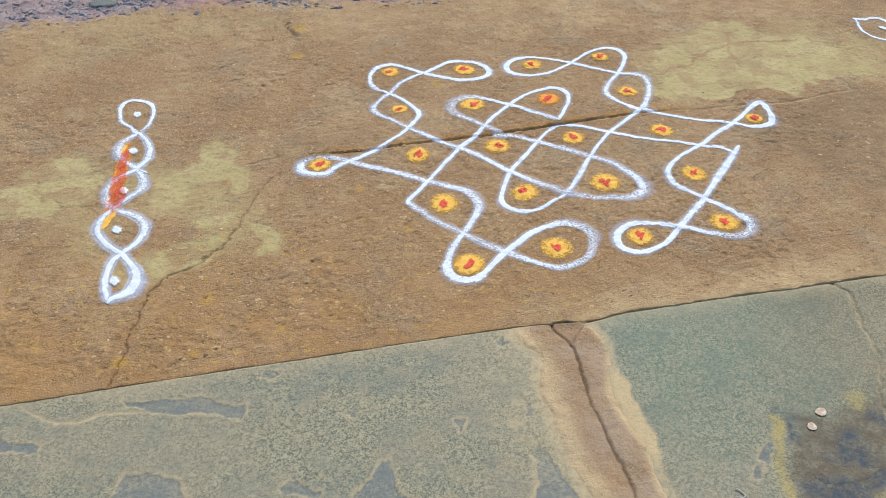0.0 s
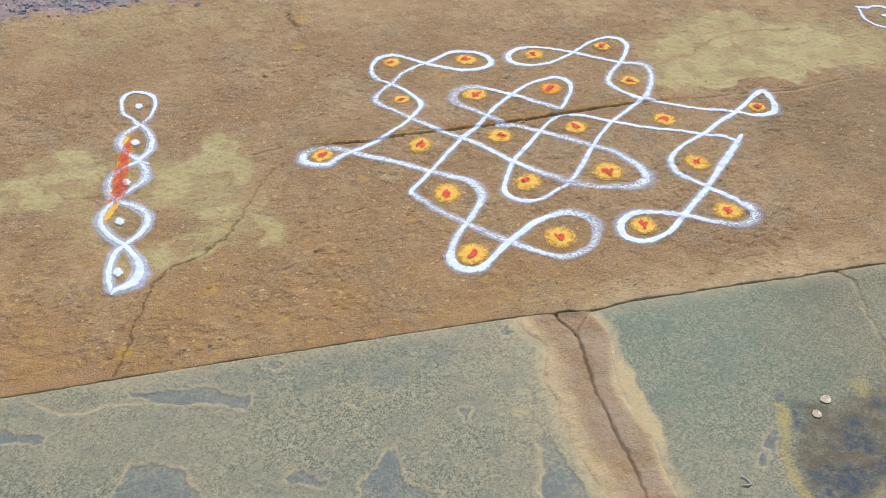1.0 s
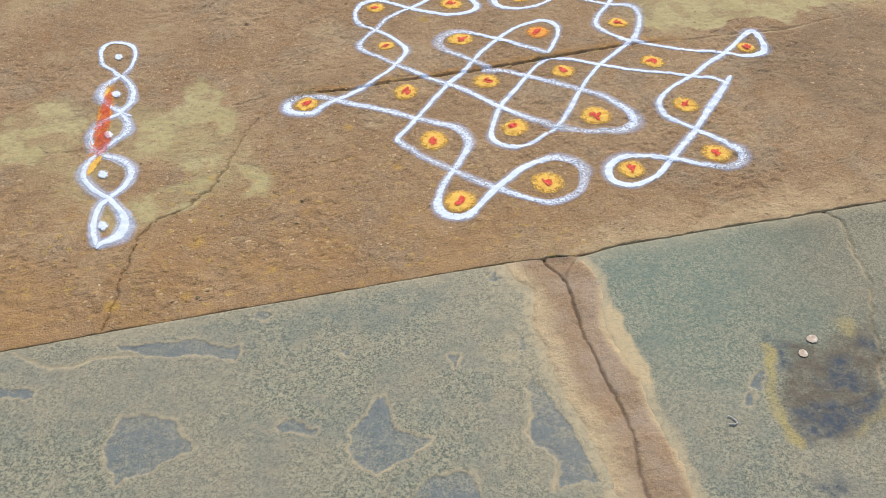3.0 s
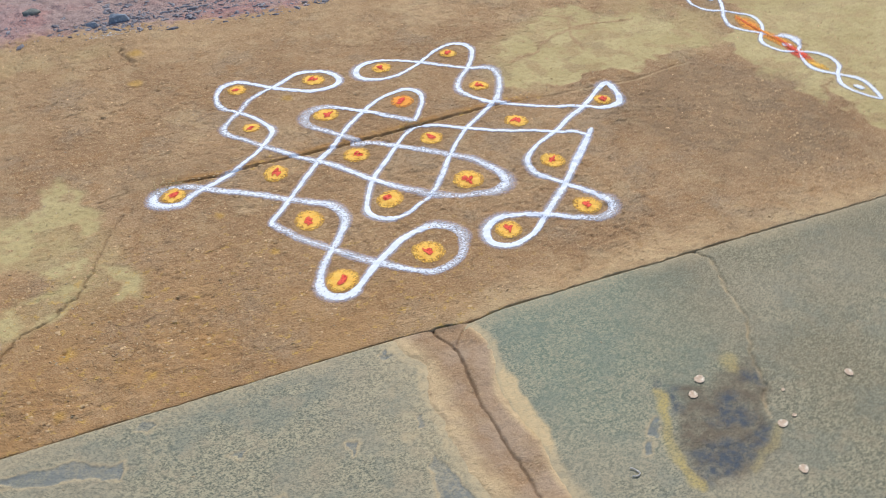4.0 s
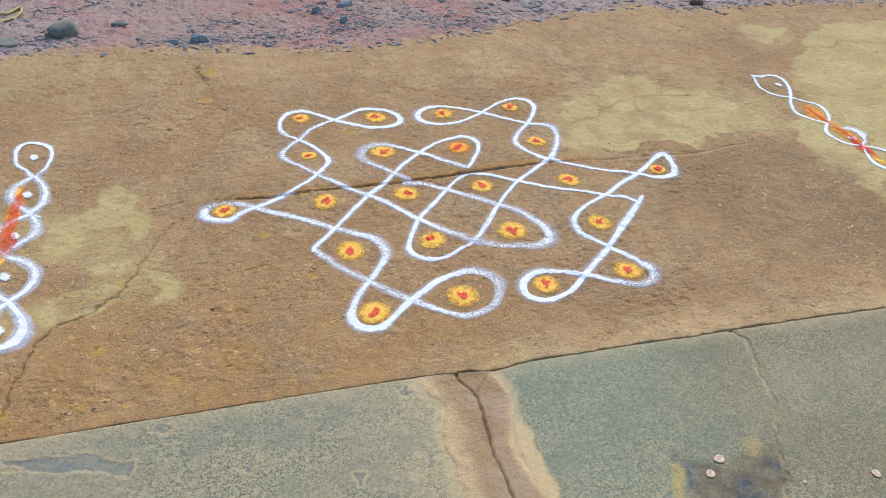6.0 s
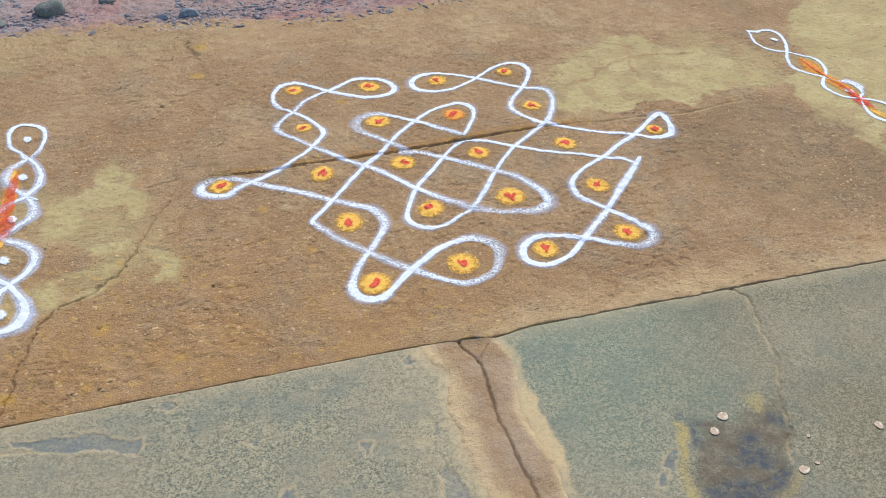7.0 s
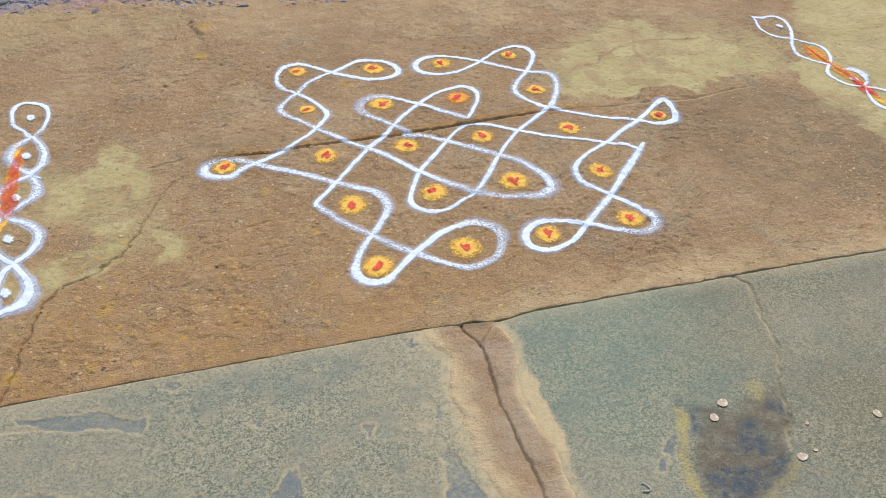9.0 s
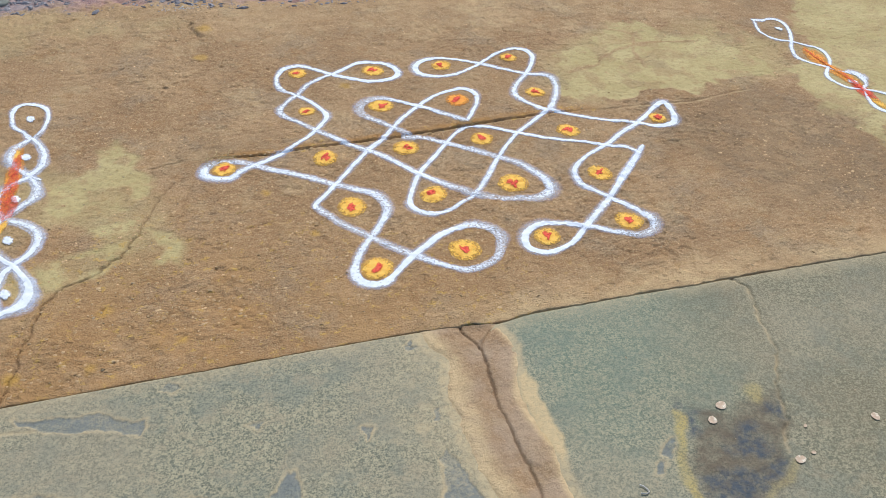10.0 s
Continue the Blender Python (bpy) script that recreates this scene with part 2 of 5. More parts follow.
def ground_material():
    n = Nodes("trodden_earth", 0.95)
    c = mud_colour(n)
    c = n.mix(n.math("MULTIPLY", n.attr("rust"), n.span(n.noise(9, 5, 0.65), 0.35, 0.65, 0.15, 0.75)), c, (0.400, 0.215, 0.078))
    c = n.mix(n.math("MULTIPLY", n.attr("pale"), n.span(n.noise(18, 5, 0.7), 0.3, 0.65, 0.25, 0.9)), c, (0.60, 0.43, 0.23))
    olive = n.mix(n.span(n.noise(7, 5), 0.35, 0.7), (0.45, 0.362, 0.165), (0.53, 0.435, 0.215))
    olive = n.mix(n.span(n.noise(60, 4, 0.7), 0.50, 0.64, 0, 0.5), olive, (0.37, 0.270, 0.118))
    olive = n.mix(n.span(n.noise(210, 3, 0.7), 0.53, 0.66, 0, 0.4), olive, (0.30, 0.22, 0.10))
    c = n.mix(n.attr("olive"), c, olive)
    c = n.mix(n.math("MULTIPLY", n.attr("umber"), n.span(n.noise(16, 5, 0.7), 0.35, 0.65, 0.7, 0.2)), c, (0.245, 0.165, 0.092))
    flecks = n.math("MULTIPLY", n.span(n.noise(40, 5, 0.75), 0.55, 0.66, 0, 0.75), n.span(n.attr("rust"), 0.0, 0.5, 0.15, 1.0))
    c = n.mix(flecks, c, (0.55, 0.345, 0.09))
    c = n.mix(n.attr("ochre"), c, (0.58, 0.34, 0.06))
    # dark earth colour painted into the cracks to deepen their shade
    c = n.mix(n.attr("crack_shade"), c, (0.085, 0.048, 0.026))
    soil = n.mix(n.span(n.noise(2.2, 5), 0.44, 0.56), (0.43, 0.235, 0.200), (0.40, 0.285, 0.245))
    soil = n.mix(n.attr("grey"), soil, (0.40, 0.330, 0.315))
    soil = n.mix(n.span(n.noise(40, 5, 0.75), 0.49, 0.64, 0, 0.6), soil, (0.20, 0.135, 0.135))
    soil = n.mix(n.span(n.noise(130, 4, 0.75), 0.54, 0.64, 0, 0.6), soil, (0.15, 0.115, 0.125))
    soil = n.mix(n.span(n.noise(170, 3, 0.7), 0.44, 0.35, 0, 0.5), soil, (0.60, 0.49, 0.45))
    c = n.mix(n.attr("soil"), c, soil)
    n.colour(c)
    patchy = n.span(n.noise(5.5, 4, 0.65), 0.44, 0.60, 0.12, 1.0)
    worn_lit = n.math("MULTIPLY", n.span(n.attr("olive"), 0.0, 1.0, 1.0, 0.3), patchy)
    even = n.span(n.attr("olive"), 0.0, 1.0, 1.0, 0.45)
    pits = n.span(n.noise(78, 4, 0.66, (0.85, 1.2, 1.0)), 0.61, 0.64)
    crust = n.span(n.noise(36, 5, 0.7, (0.8, 1.2, 1.0)), 0.49, 0.52)
    clots = n.span(n.noise(125, 4, 0.7), 0.58, 0.68)
    holes = n.span(n.noise(33, 5, 0.72, (0.8, 1.3, 1.0)), 0.635, 0.66)
    n.bump(n.math("MULTIPLY", crust, worn_lit), 0.0016, 0.8)
    n.bump(n.math("MULTIPLY", holes, worn_lit), -0.0065, 0.9)
    n.bump(n.math("MULTIPLY", pits, worn_lit), -0.0038, 0.85)
    n.bump(n.math("MULTIPLY", clots, even), 0.0014, 0.7)
    n.bump(n.math("MULTIPLY", n.noise(260, 3, 0.65), even), 0.0040, 0.85)
    return n.mat


def joint_material():
    n = Nodes("dried_mud_joint", 0.95)
    c = mud_colour(n)
    c = n.mix(n.span(n.noise(11, 4, 0.6), 0.40, 0.62, 0.25, 0.8), c, (0.465, 0.335, 0.222))
    c = n.mix(n.math("MULTIPLY", n.attr("pale"), n.span(n.noise(30, 4, 0.7), 0.25, 0.6, 0.35, 0.95)), c, (0.64, 0.475, 0.265))
    c = n.mix(n.math("MULTIPLY", n.attr("ochre"), n.span(n.noise(70, 4, 0.7), 0.3, 0.65, 1.0, 0.5)), c, (0.52, 0.375, 0.185))
    # shade of the joint's crack, painted as dark earth
    c = n.mix(n.attr("crack_shade"), c, (0.085, 0.048, 0.026))
    n.colour(c).bump(n.noise(90, 6, 0.75), 0.0065, 0.9)
    return n.mat


def stone_material():
    n = Nodes("blue_green_stone", 0.72)
    fine = n.noise(280, 4, 0.72)
    mid = n.noise(130, 4, 0.7)
    wide = n.noise(3.1, 5, 0.6)
    grains = n.math("ADD", n.math("MULTIPLY", fine, 0.65), n.math("MULTIPLY", mid, 0.35))
    base = n.mix(n.span(grains, 0.60, 0.41), (0.130, 0.140, 0.102), (0.402, 0.358, 0.228))
    base = n.mix(n.span(n.noise(9, 5, 0.7), 0.46, 0.62, 0, 0.5), base, (0.185, 0.205, 0.160))
    base = n.mix(n.span(n.noise(24, 5, 0.7), 0.50, 0.64, 0, 0.45), base, (0.37, 0.305, 0.195))
    base = n.mix(n.span(wide, 0.46, 0.62, 0, 0.4), base, (0.345, 0.290, 0.192))
    base = n.mix(n.span(n.noise(340, 2, 0.6), 0.60, 0.68, 0, 0.4), base, (0.085, 0.095, 0.072))
    base = n.mix(n.math("MULTIPLY", n.attr("green"), n.span(grains, 0.40, 0.60, 0.25, 0.65)), base, (0.145, 0.208, 0.148))
    base = n.mix(n.math("MULTIPLY", n.attr("film"), n.span(fine, 0.42, 0.58, 0.35, 0.80)), base, (0.160, 0.137, 0.078))
    base = n.mix(n.math("MULTIPLY", n.attr("dust"), n.span(n.noise(55, 4, 0.7), 0.25, 0.65, 0.35, 1.0)), base, (0.50, 0.39, 0.225))
    base = n.mix(n.math("MULTIPLY", n.attr("flake"), n.span(n.math("ADD", mid, n.noise(12, 3)), 0.85, 1.15, 0.35, 0.8)), base, (0.170, 0.190, 0.180))
    base = n.mix(n.math("MULTIPLY", n.attr("stain"), n.span(n.noise(28, 4, 0.7), 0.35, 0.65, 0.9, 0.45)), base, (0.125, 0.095, 0.062))
    base = n.mix(n.math("MULTIPLY", n.attr("slate"), n.span(n.noise(60, 4, 0.7), 0.38, 0.62, 1.0, 0.35)), base, (0.062, 0.078, 0.094))
    base = n.mix(n.math("MULTIPLY", n.attr("deposit"), n.span(mid, 0.35, 0.65, 0.95, 0.7)), base, (0.60, 0.445, 0.235))
    base = n.mix(n.math("MULTIPLY", n.attr("lichen"), n.span(fine, 0.40, 0.58, 1.0, 0.5)), base, (0.44, 0.34, 0.12))
    n.colour(base)
    n.bump(n.span(fine, 0.50, 0.60), -0.0005, 0.7)
    n.bump(mid, 0.0010, 0.4)
    return n.mat


def powder_material(name, light, dark, speckle, thin_light):
    """Loose powder: closed in the middle, thinning into grains at its rim."""
    n = Nodes(name, 0.95)
    n.bsdf.inputs["Specular IOR Level"].default_value = 0.1
    fine, mid = n.noise(250, 4, 0.75), n.noise(75, 3, 0.65)
    rim, dens = n.attr("rim"), n.attr("dens")
    loose = n.math("ADD", n.math("MULTIPLY", n.math("SUBTRACT", fine, 0.5), 2.0 * speckle), n.math("MULTIPLY", n.math("SUBTRACT", mid, 0.5), speckle))
    loose = n.math("MULTIPLY", loose, n.span(dens, 0.55, 1.0, 1.15, 0.6))
    body = n.span(n.math("ADD", rim, loose), 0.46, 0.37)
    thin = n.math("ADD", n.math("MULTIPLY", dens, 0.30), 0.40)
    gaps = n.span(n.math("SUBTRACT", n.math("ADD", n.noise(190, 4, 0.75), n.math("MULTIPLY", rim, 0.22)), thin), 0.09, -0.03)
    dust = n.math("MULTIPLY", n.span(rim, 1.0, 0.36, 0.0, 0.60), n.span(n.noise(210, 4, 0.8), 0.38, 0.62, 0.35, 1.0))
    core = n.math("MULTIPLY", body, gaps)
    n.colour(n.mix(n.span(rim, 0.42, 0.8), n.mix(n.span(mid, 0.35, 0.7), light, dark), thin_light)).bump(fine, 0.0010, 0.5)
    return n.cover(n.math("MAXIMUM", core, dust)).mat


def rock_material(name, a, b, rough=0.85):
    n = Nodes(name, rough)
    c = n.mix(n.span(n.noise(40, 5, 0.7), 0.35, 0.68), a, b)
    c = n.mix(n.math("MULTIPLY", n.island(), 0.55), c, tuple(v * 0.5 for v in a))
    c = n.mix(n.span(n.noise(130, 4, 0.7), 0.56, 0.66, 0, 0.6), c, tuple(min(1.0, v * 1.6) for v in b))
    return n.colour(c).bump(n.noise(160, 5, 0.7), 0.003, 0.7).mat


M_GROUND, M_STONE, M_JOINT = ground_material(), stone_material(), joint_material()
M_WHITE = powder_material("white_rice_powder", (0.79, 0.83, 0.89), (0.71, 0.76, 0.84), 0.42, (0.62, 0.68, 0.92))
M_YELLOW = powder_material("turmeric_powder", (0.86, 0.53, 0.12), (0.81, 0.42, 0.075), 0.6, (0.83, 0.45, 0.07))
M_RED = powder_material("vermilion_powder", (0.80, 0.14, 0.085), (0.70, 0.09, 0.06), 0.8, (0.75, 0.14, 0.08))
M_ORANGE = powder_material("orange_powder", (0.86, 0.38, 0.08), (0.80, 0.30, 0.06), 0.5, (0.82, 0.36, 0.08))
M_CHIP = rock_material("dark_stone_chip", (0.22, 0.215, 0.235), (0.36, 0.335, 0.34))
M_PALE_CHIP = rock_material("pale_stone_chip", (0.36, 0.29, 0.27), (0.46, 0.40, 0.38))
M_ROCK = rock_material("grey_rock", (0.16, 0.18, 0.165), (0.27, 0.28, 0.24))
M_SLATE = rock_material("blue_slate", (0.23, 0.27, 0.32), (0.35, 0.39, 0.43))
M_BROWN = rock_material("brown_rock", (0.12, 0.085, 0.065), (0.22, 0.16, 0.11))
M_CRUMB = rock_material("earth_crumb", (0.46, 0.295, 0.145), (0.62, 0.43, 0.235))
M_GRIT = rock_material("pale_grit", (0.45, 0.34, 0.20), (0.55, 0.44, 0.29))
M_LIME = rock_material("white_lime", (0.62, 0.60, 0.56), (0.74, 0.72, 0.68))
M_PETAL = rock_material("dried_petal", (0.66, 0.48, 0.33), (0.82, 0.68, 0.52))
M_STRAW = rock_material("dry_straw", (0.48, 0.36, 0.17), (0.58, 0.46, 0.24))
M_CORD = rock_material("yellow_cord", (0.50, 0.40, 0.12), (0.60, 0.50, 0.20), 0.6)
M_THREAD = rock_material("white_thread", (0.60, 0.56, 0.50), (0.70, 0.66, 0.60), 0.7)


# ---- building helpers ----
def grid_object(name, xs, ys, surface, material, masks=None, skirt=None):
    """A sheet over the grid xs, ys. surface gives the places; masks: named values per point. skirt: closes it down to that height."""
    gx, gy = np.meshgrid(xs, ys)
    px, py, pz = surface(gx, gy)
    nx, ny = len(xs), len(ys)
    co = np.stack([px, py, pz], -1).reshape(-1, 3)
    idx = np.arange(nx * ny).reshape(ny, nx)
    faces = np.stack([idx[:-1, :-1], idx[:-1, 1:], idx[1:, 1:], idx[1:, :-1]], -1).reshape(-1, 4)
    extra = np.zeros(0, int)
    if skirt is not None:
        ring = np.concatenate([idx[0, :], idx[1:, -1], idx[-1, -2::-1], idx[-2:0:-1, 0]])
        low = co[ring].copy()
        low[:, 2] = skirt
        base = len(co) + np.arange(len(ring))
        co = np.concatenate([co, low])
        side = np.stack([ring, base, np.roll(base, -1), np.roll(ring, -1)], -1)
        faces, extra = np.concatenate([faces, side]), ring
    me = bpy.data.meshes.new(name)
    me.vertices.add(len(co)), me.loops.add(len(faces) * 4), me.polygons.add(len(faces))
    me.vertices.foreach_set("co", co.ravel())
    me.loops.foreach_set("vertex_index", faces.ravel())
    me.polygons.foreach_set("loop_start", np.arange(len(faces)) * 4)
    me.polygons.foreach_set("use_smooth", np.ones(len(faces), bool))
    me.update(calc_edges=True)
    for key, mask in (masks or {}).items():
        value = mask(px, py).ravel()
        value = np.concatenate([value, value[extra]])
        me.attributes.new(key, "FLOAT", "POINT").data.foreach_set("value", value.astype(np.float32))
    me.materials.append(material)
    return new(name, me)


def part(name, bm, material, parent=None, label="", smooth=True):
    me = bpy.data.meshes.new(name)
    bm.to_mesh(me)
    bm.free()
    for p in me.polygons:
        p.use_smooth = smooth
    me.materials.append(material)
    ob = new(name, me)
    ob.parent = parent
    if label:
        ob["label"] = label
    return ob


def from_lists(name, verts, faces, material, parent=None, attrs=None, smooth=True):
    me = bpy.data.meshes.new(name)
    me.from_pydata([tuple(v) for v in verts], [], faces)
    for p in me.polygons:
        p.use_smooth = smooth
    for key, value in (attrs or {}).items():
        me.attributes.new(key, "FLOAT", "POINT").data.foreach_set("value", np.asarray(value, np.float32))
    me.materials.append(material)
    ob = new(name, me)
    ob.parent = parent
    return ob


def spaced(*runs):
    """Grid lines: runs of (start, end, step), each start included, the last end too."""
    out = [np.arange(a, b - 1e-9, s) for a, b, s in runs]
    return np.concatenate(out + [[runs[-1][1]]])


# ---- the ground: earthen floor, soil behind it, one sheet to the horizon ----
OLIVE = [
    [(-1.29, 0.08), (-1.23, 0.17), (-1.16, 0.19), (-1.10, 0.09), (-1.12, -0.03), (-1.20, -0.10), (-1.30, -0.07), (-1.45, -0.15), (-1.50, 0.02)],
    [(-0.98, -0.01), (-0.87, 0.07), (-0.85, 0.18), (-0.80, 0.19), (-0.76, 0.08), (-0.74, -0.10), (-0.80, -0.22), (-0.87, -0.19), (-0.95, -0.11)],
    [(-0.99, -0.28), (-0.88, -0.25), (-0.80, -0.24), (-0.86, -0.33), (-0.92, -0.37), (-0.96, -0.36)],
    [(-0.76, -0.19), (-0.70, -0.22), (-0.69, -0.33), (-0.74, -0.32)],
    [(0.384, 0.200), (0.42, 0.30), (0.503, 0.426), (0.619, 0.514), (0.704, 0.610), (0.80, 0.60), (0.852, 0.560), (0.915, 0.490), (1.009, 0.431), (1.058, 0.337), (1.093, 0.230), (1.035, 0.154), (0.854, 0.163), (0.737, 0.122), (0.487, 0.130), (0.382, 0.132)],
    [(1.439, 0.962), (1.66, 0.960), (1.60, 0.867), (1.43, 0.789)],
    [(2.13, 0.935), (1.816, 0.944), (1.680, 0.816), (1.520, 0.673), (1.390, 0.517), (1.320, 0.410), (1.290, 0.199), (1.280, -0.05), (1.16, -0.40), (1.5, -0.55), (2.3, -0.5), (2.6, 0.2), (2.4, 0.95)],
    [(1.135, 0.184), (1.119, 0.003), (1.113, -0.161), (1.151, -0.274), (1.290, -0.126), (1.30, 0.199)],
]
UMBER = [[(0.60, 0.05), (0.90, 0.09), (1.08, 0.02), (1.16, -0.20), (1.14, -0.52), (0.72, -0.44), (0.60, -0.25)],
         [(-0.66, 0.05), (-0.45, 0.06), (-0.45, 0.12), (-0.62, 0.12)], [(1.24, 0.52), (1.34, 0.60), (1.48, 0.90), (1.38, 1.0), (1.30, 0.75)]]
OCHRE = [(-0.843, -0.46, 0.016), (-0.864, -0.603, 0.018), (-0.485, -0.121, 0.012), (-0.584, 0.623, 0.022), (-0.56, 0.81, 0.028), (-1.0, -0.60, 0.02), (-0.2, 0.36, 0.02), (-0.40, -0.30, 0.012), (-0.7, -0.57, 0.015)]


def ground_surface(x, y):
    e = edge_bend(x) + 0.0022 * fbm(x, x * 0, 9, 61) + (0.0024 + 0.0022 * sstep(-0.3, 0.1, x)) * fbm(x, x * 0, 60, 62, 4)
    e = e - 0.0012 * sstep(-0.1, -0.4, x) + 0.006 * np.exp(-((x + 0.150) / 0.016) ** 2)
    py = y + e * np.exp(-np.abs(y - EDGE) / 0.02)
    z = height(x, py)
    z = z - 0.0014 * np.exp(-np.clip(y - EDGE, 0, None) / 0.0025)
    z = np.where(y < EDGE - 0.001, -0.045, z)
    far = sstep(4, 30, np.hypot(x, y))
    return x, py, z * (1 - far) - 0.01 * far


def rust_mask(x, y):
    lip = y - np.interp(x, CRACK_X, CRACK_Y)
    split = 2.2 * sstep(-0.62, -0.5, x) * sstep(0.5, 0.35, x) * np.exp(-((lip - 0.008) / 0.014) ** 2)
    return split + np.clip(sstep(-0.05, -0.62, y + 0.10 * fbm(x, y, 3, 71)) * sstep(0.35, -0.75, x + 0.2 * fbm(x, y, 2, 72)), 0, 1)


PALE = [(-1.02, -0.47, 0.09), (-1.12, -0.35, 0.06), (-0.50, 0.36, 0.05), (-0.49, 0.26, 0.04), (-0.44, 0.30, 0.03), (0.43, 0.37, 0.06), (0.47, 0.45, 0.05), (0.30, 0.62, 0.05), (-0.42, -0.11, 0.05), (-0.62, 0.09, 0.03), (0.75, -0.33, 0.03), (0.35, 0.75, 0.16), (0.66, 0.72, 0.16), (0.92, 0.64, 0.12), (0.12, 0.68, 0.10)]


def pale_mask(x, y):
    band = sstep(-0.53, -0.65, y + 0.05 * fbm(x, y, 8, 73)) * sstep(-0.32, -0.12, x) * (y > EDGE - 0.01)
    for cx, cy, rad in PALE:
        band = np.maximum(band, 0.5 * sstep(rad, rad * 0.3, np.hypot(x - cx, y - cy) + 0.9 * rad * fbm(x, y, 26, 79)))
    # lit edge of the crack's near lip, painted as a thin pale line
    lip = crack_offset(x, y) + 0.005
    worn_lit = 1.2 * sstep(0.5, 0.6, x) * sstep(0.98, 0.9, x) + 0.9 * sstep(-0.46, -0.40, x) * sstep(0.40, 0.2, x)
    band = np.maximum(band, worn_lit * np.exp(-(lip / 0.004) ** 2))
    far = sstep(0.55, 0.95, y + 0.15 * fbm(x, y, 3, 74)) * 0.40
    return np.clip(band + far, 0, 1) * (0.75 + 0.25 * fbm(x, y, 12, 75))


def ochre_mask(x, y):
    total = np.zeros(np.shape(x))
    for cx, cy, r in OCHRE:
        near = (np.abs(x - cx) < 0.1) & (np.abs(y - cy) < 0.1)
        d = np.hypot(x[near] - cx, (y[near] - cy) * 0.9) + 0.6 * r * fbm(x[near], y[near], 40, 77)
        total[near] = np.maximum(total[near], 0.55 * sstep(r * 1.2, r * 0.2, d))
    return total


def crack_shade_mask(x, y):
    # where the shade inside cracks and slit is painted into the colour
    wx, wy = x + 0.013 * fbm(x, y, 30, 41, 4), y + 0.013 * fbm(x, y, 30, 42, 4)
    side = (0.35 + 0.2 * sstep(-0.72, -0.84, x)) * np.exp(-(line_distance(wx, wy, SIDE_CRACK) / 0.0024) ** 2)
    across = 0.4 * crack_along(x) * sstep(0.55, 0.42, x) * (0.7 + 0.5 * fbm(x, y, 25, 78)) * np.exp(-((crack_offset(x, y) - 0.001) / 0.0026) ** 2)
    slit = 0.3 * np.exp(-(line_distance(wx, wy, SLIT) / 0.0030) ** 2)
    return np.maximum(np.maximum(side, across), slit)


HAZE = [[(-1.12, 0.16), (-0.95, 0.12), (-0.84, 0.02), (-0.74, -0.12), (-0.70, -0.30), (-0.90, -0.36), (-1.12, -0.46), (-1.16, -0.25), (-1.22, -0.05)],
        [(-1.40, 0.70), (-1.35, 0.98), (-0.75, 1.0), (-0.62, 0.85), (-0.80, 0.66)],
        [(0.36, 0.12), (0.42, 0.42), (0.66, 0.60), (0.92, 0.56), (1.16, 0.46), (1.30, 0.30), (1.12, 0.12)]]
VEINS = [[(0.46, 0.30), (0.56, 0.34), (0.66, 0.43), (0.82, 0.44), (0.95, 0.41)], [(0.80, 0.52), (0.72, 0.40), (0.70, 0.30)],
         [(1.60, 0.76), (1.70, 0.74), (1.787, 0.79), (1.95, 0.72)], [(0.684, 0.60), (0.76, 0.55), (0.80, 0.47)]]


def olive_mask(x, y):
    """Smooth olive film, worn through in places, thinning out at its rim."""
    core = np.where(x > 0.2, any_blob(x, y, OLIVE, 0.055, 0.012, 81), any_blob(x, y, OLIVE, 0.042, 0.020, 81, 18)) * np.maximum(0.32 + 0.2 * sstep(0.1, 0.4, x) + 0.70 * sstep(-0.35, 0.20, fbm(x, y, 21, 83, 5)), 0.70 * sstep(1.25, 1.4, x))
    core = np.minimum(core, 0.95)
    haze = 0.6 * any_blob(x, y, HAZE, 0.10, 0.07, 151, 6) * np.where(y > 0.62, 0.5, 1.0) * sstep(-0.25, 0.35, fbm(x, y, 9, 153, 4))
    vein = np.zeros(np.shape(x))
    wx, wy = x + 0.03 * fbm(x, y, 14, 155), y + 0.03 * fbm(x, y, 14, 156)
    for line in VEINS:
        vein = np.maximum(vein, 0.75 * np.exp(-(line_distance(wx, wy, line) / 0.008) ** 2))
    return np.maximum(core, haze) * (1 - vein)


_far = np.array([500, 220, 100, 45, 20, 10, 6, 4.2])
_xs = np.concatenate([-_far, spaced((-3.2, -1.5, 0.03), (-1.5, 1.5, 0.0033), (1.5, 2.7, 0.010), (2.7, 3.4, 0.05)), _far[::-1]])
_ys = np.concatenate([-_far, [-3.0, -1.5, -0.75, -0.664, EDGE - 0.0015], spaced((EDGE, EDGE + 0.0126, 0.0018), (EDGE + 0.0126, 0.62, 0.0027), (0.62, 1.75, 0.0056), (1.75, 3.4, 0.05)), _far[::-1]])
ground = grid_object("ground", _xs, _ys, ground_surface, M_GROUND, {
    "soil": soil_mask,
    "olive": olive_mask,
    "grey": lambda x, y: 0.75 * sstep(0.35, 0.95, x + 0.25 * fbm(x, y, 4, 87)) + 0.7 * sstep(-0.85, -1.25, x + 0.3 * fbm(x, y, 4, 86)),
    "rust": rust_mask, "umber": lambda x, y: any_blob(x, y, UMBER, 0.08, 0.07, 85, 6), "pale": pale_mask, "ochre": ochre_mask, "crack_shade": crack_shade_mask})
tagged(ground, "trodden red-brown earthen floor with olive stains, running into pinkish gravelly soil", "ground", kind="structure")

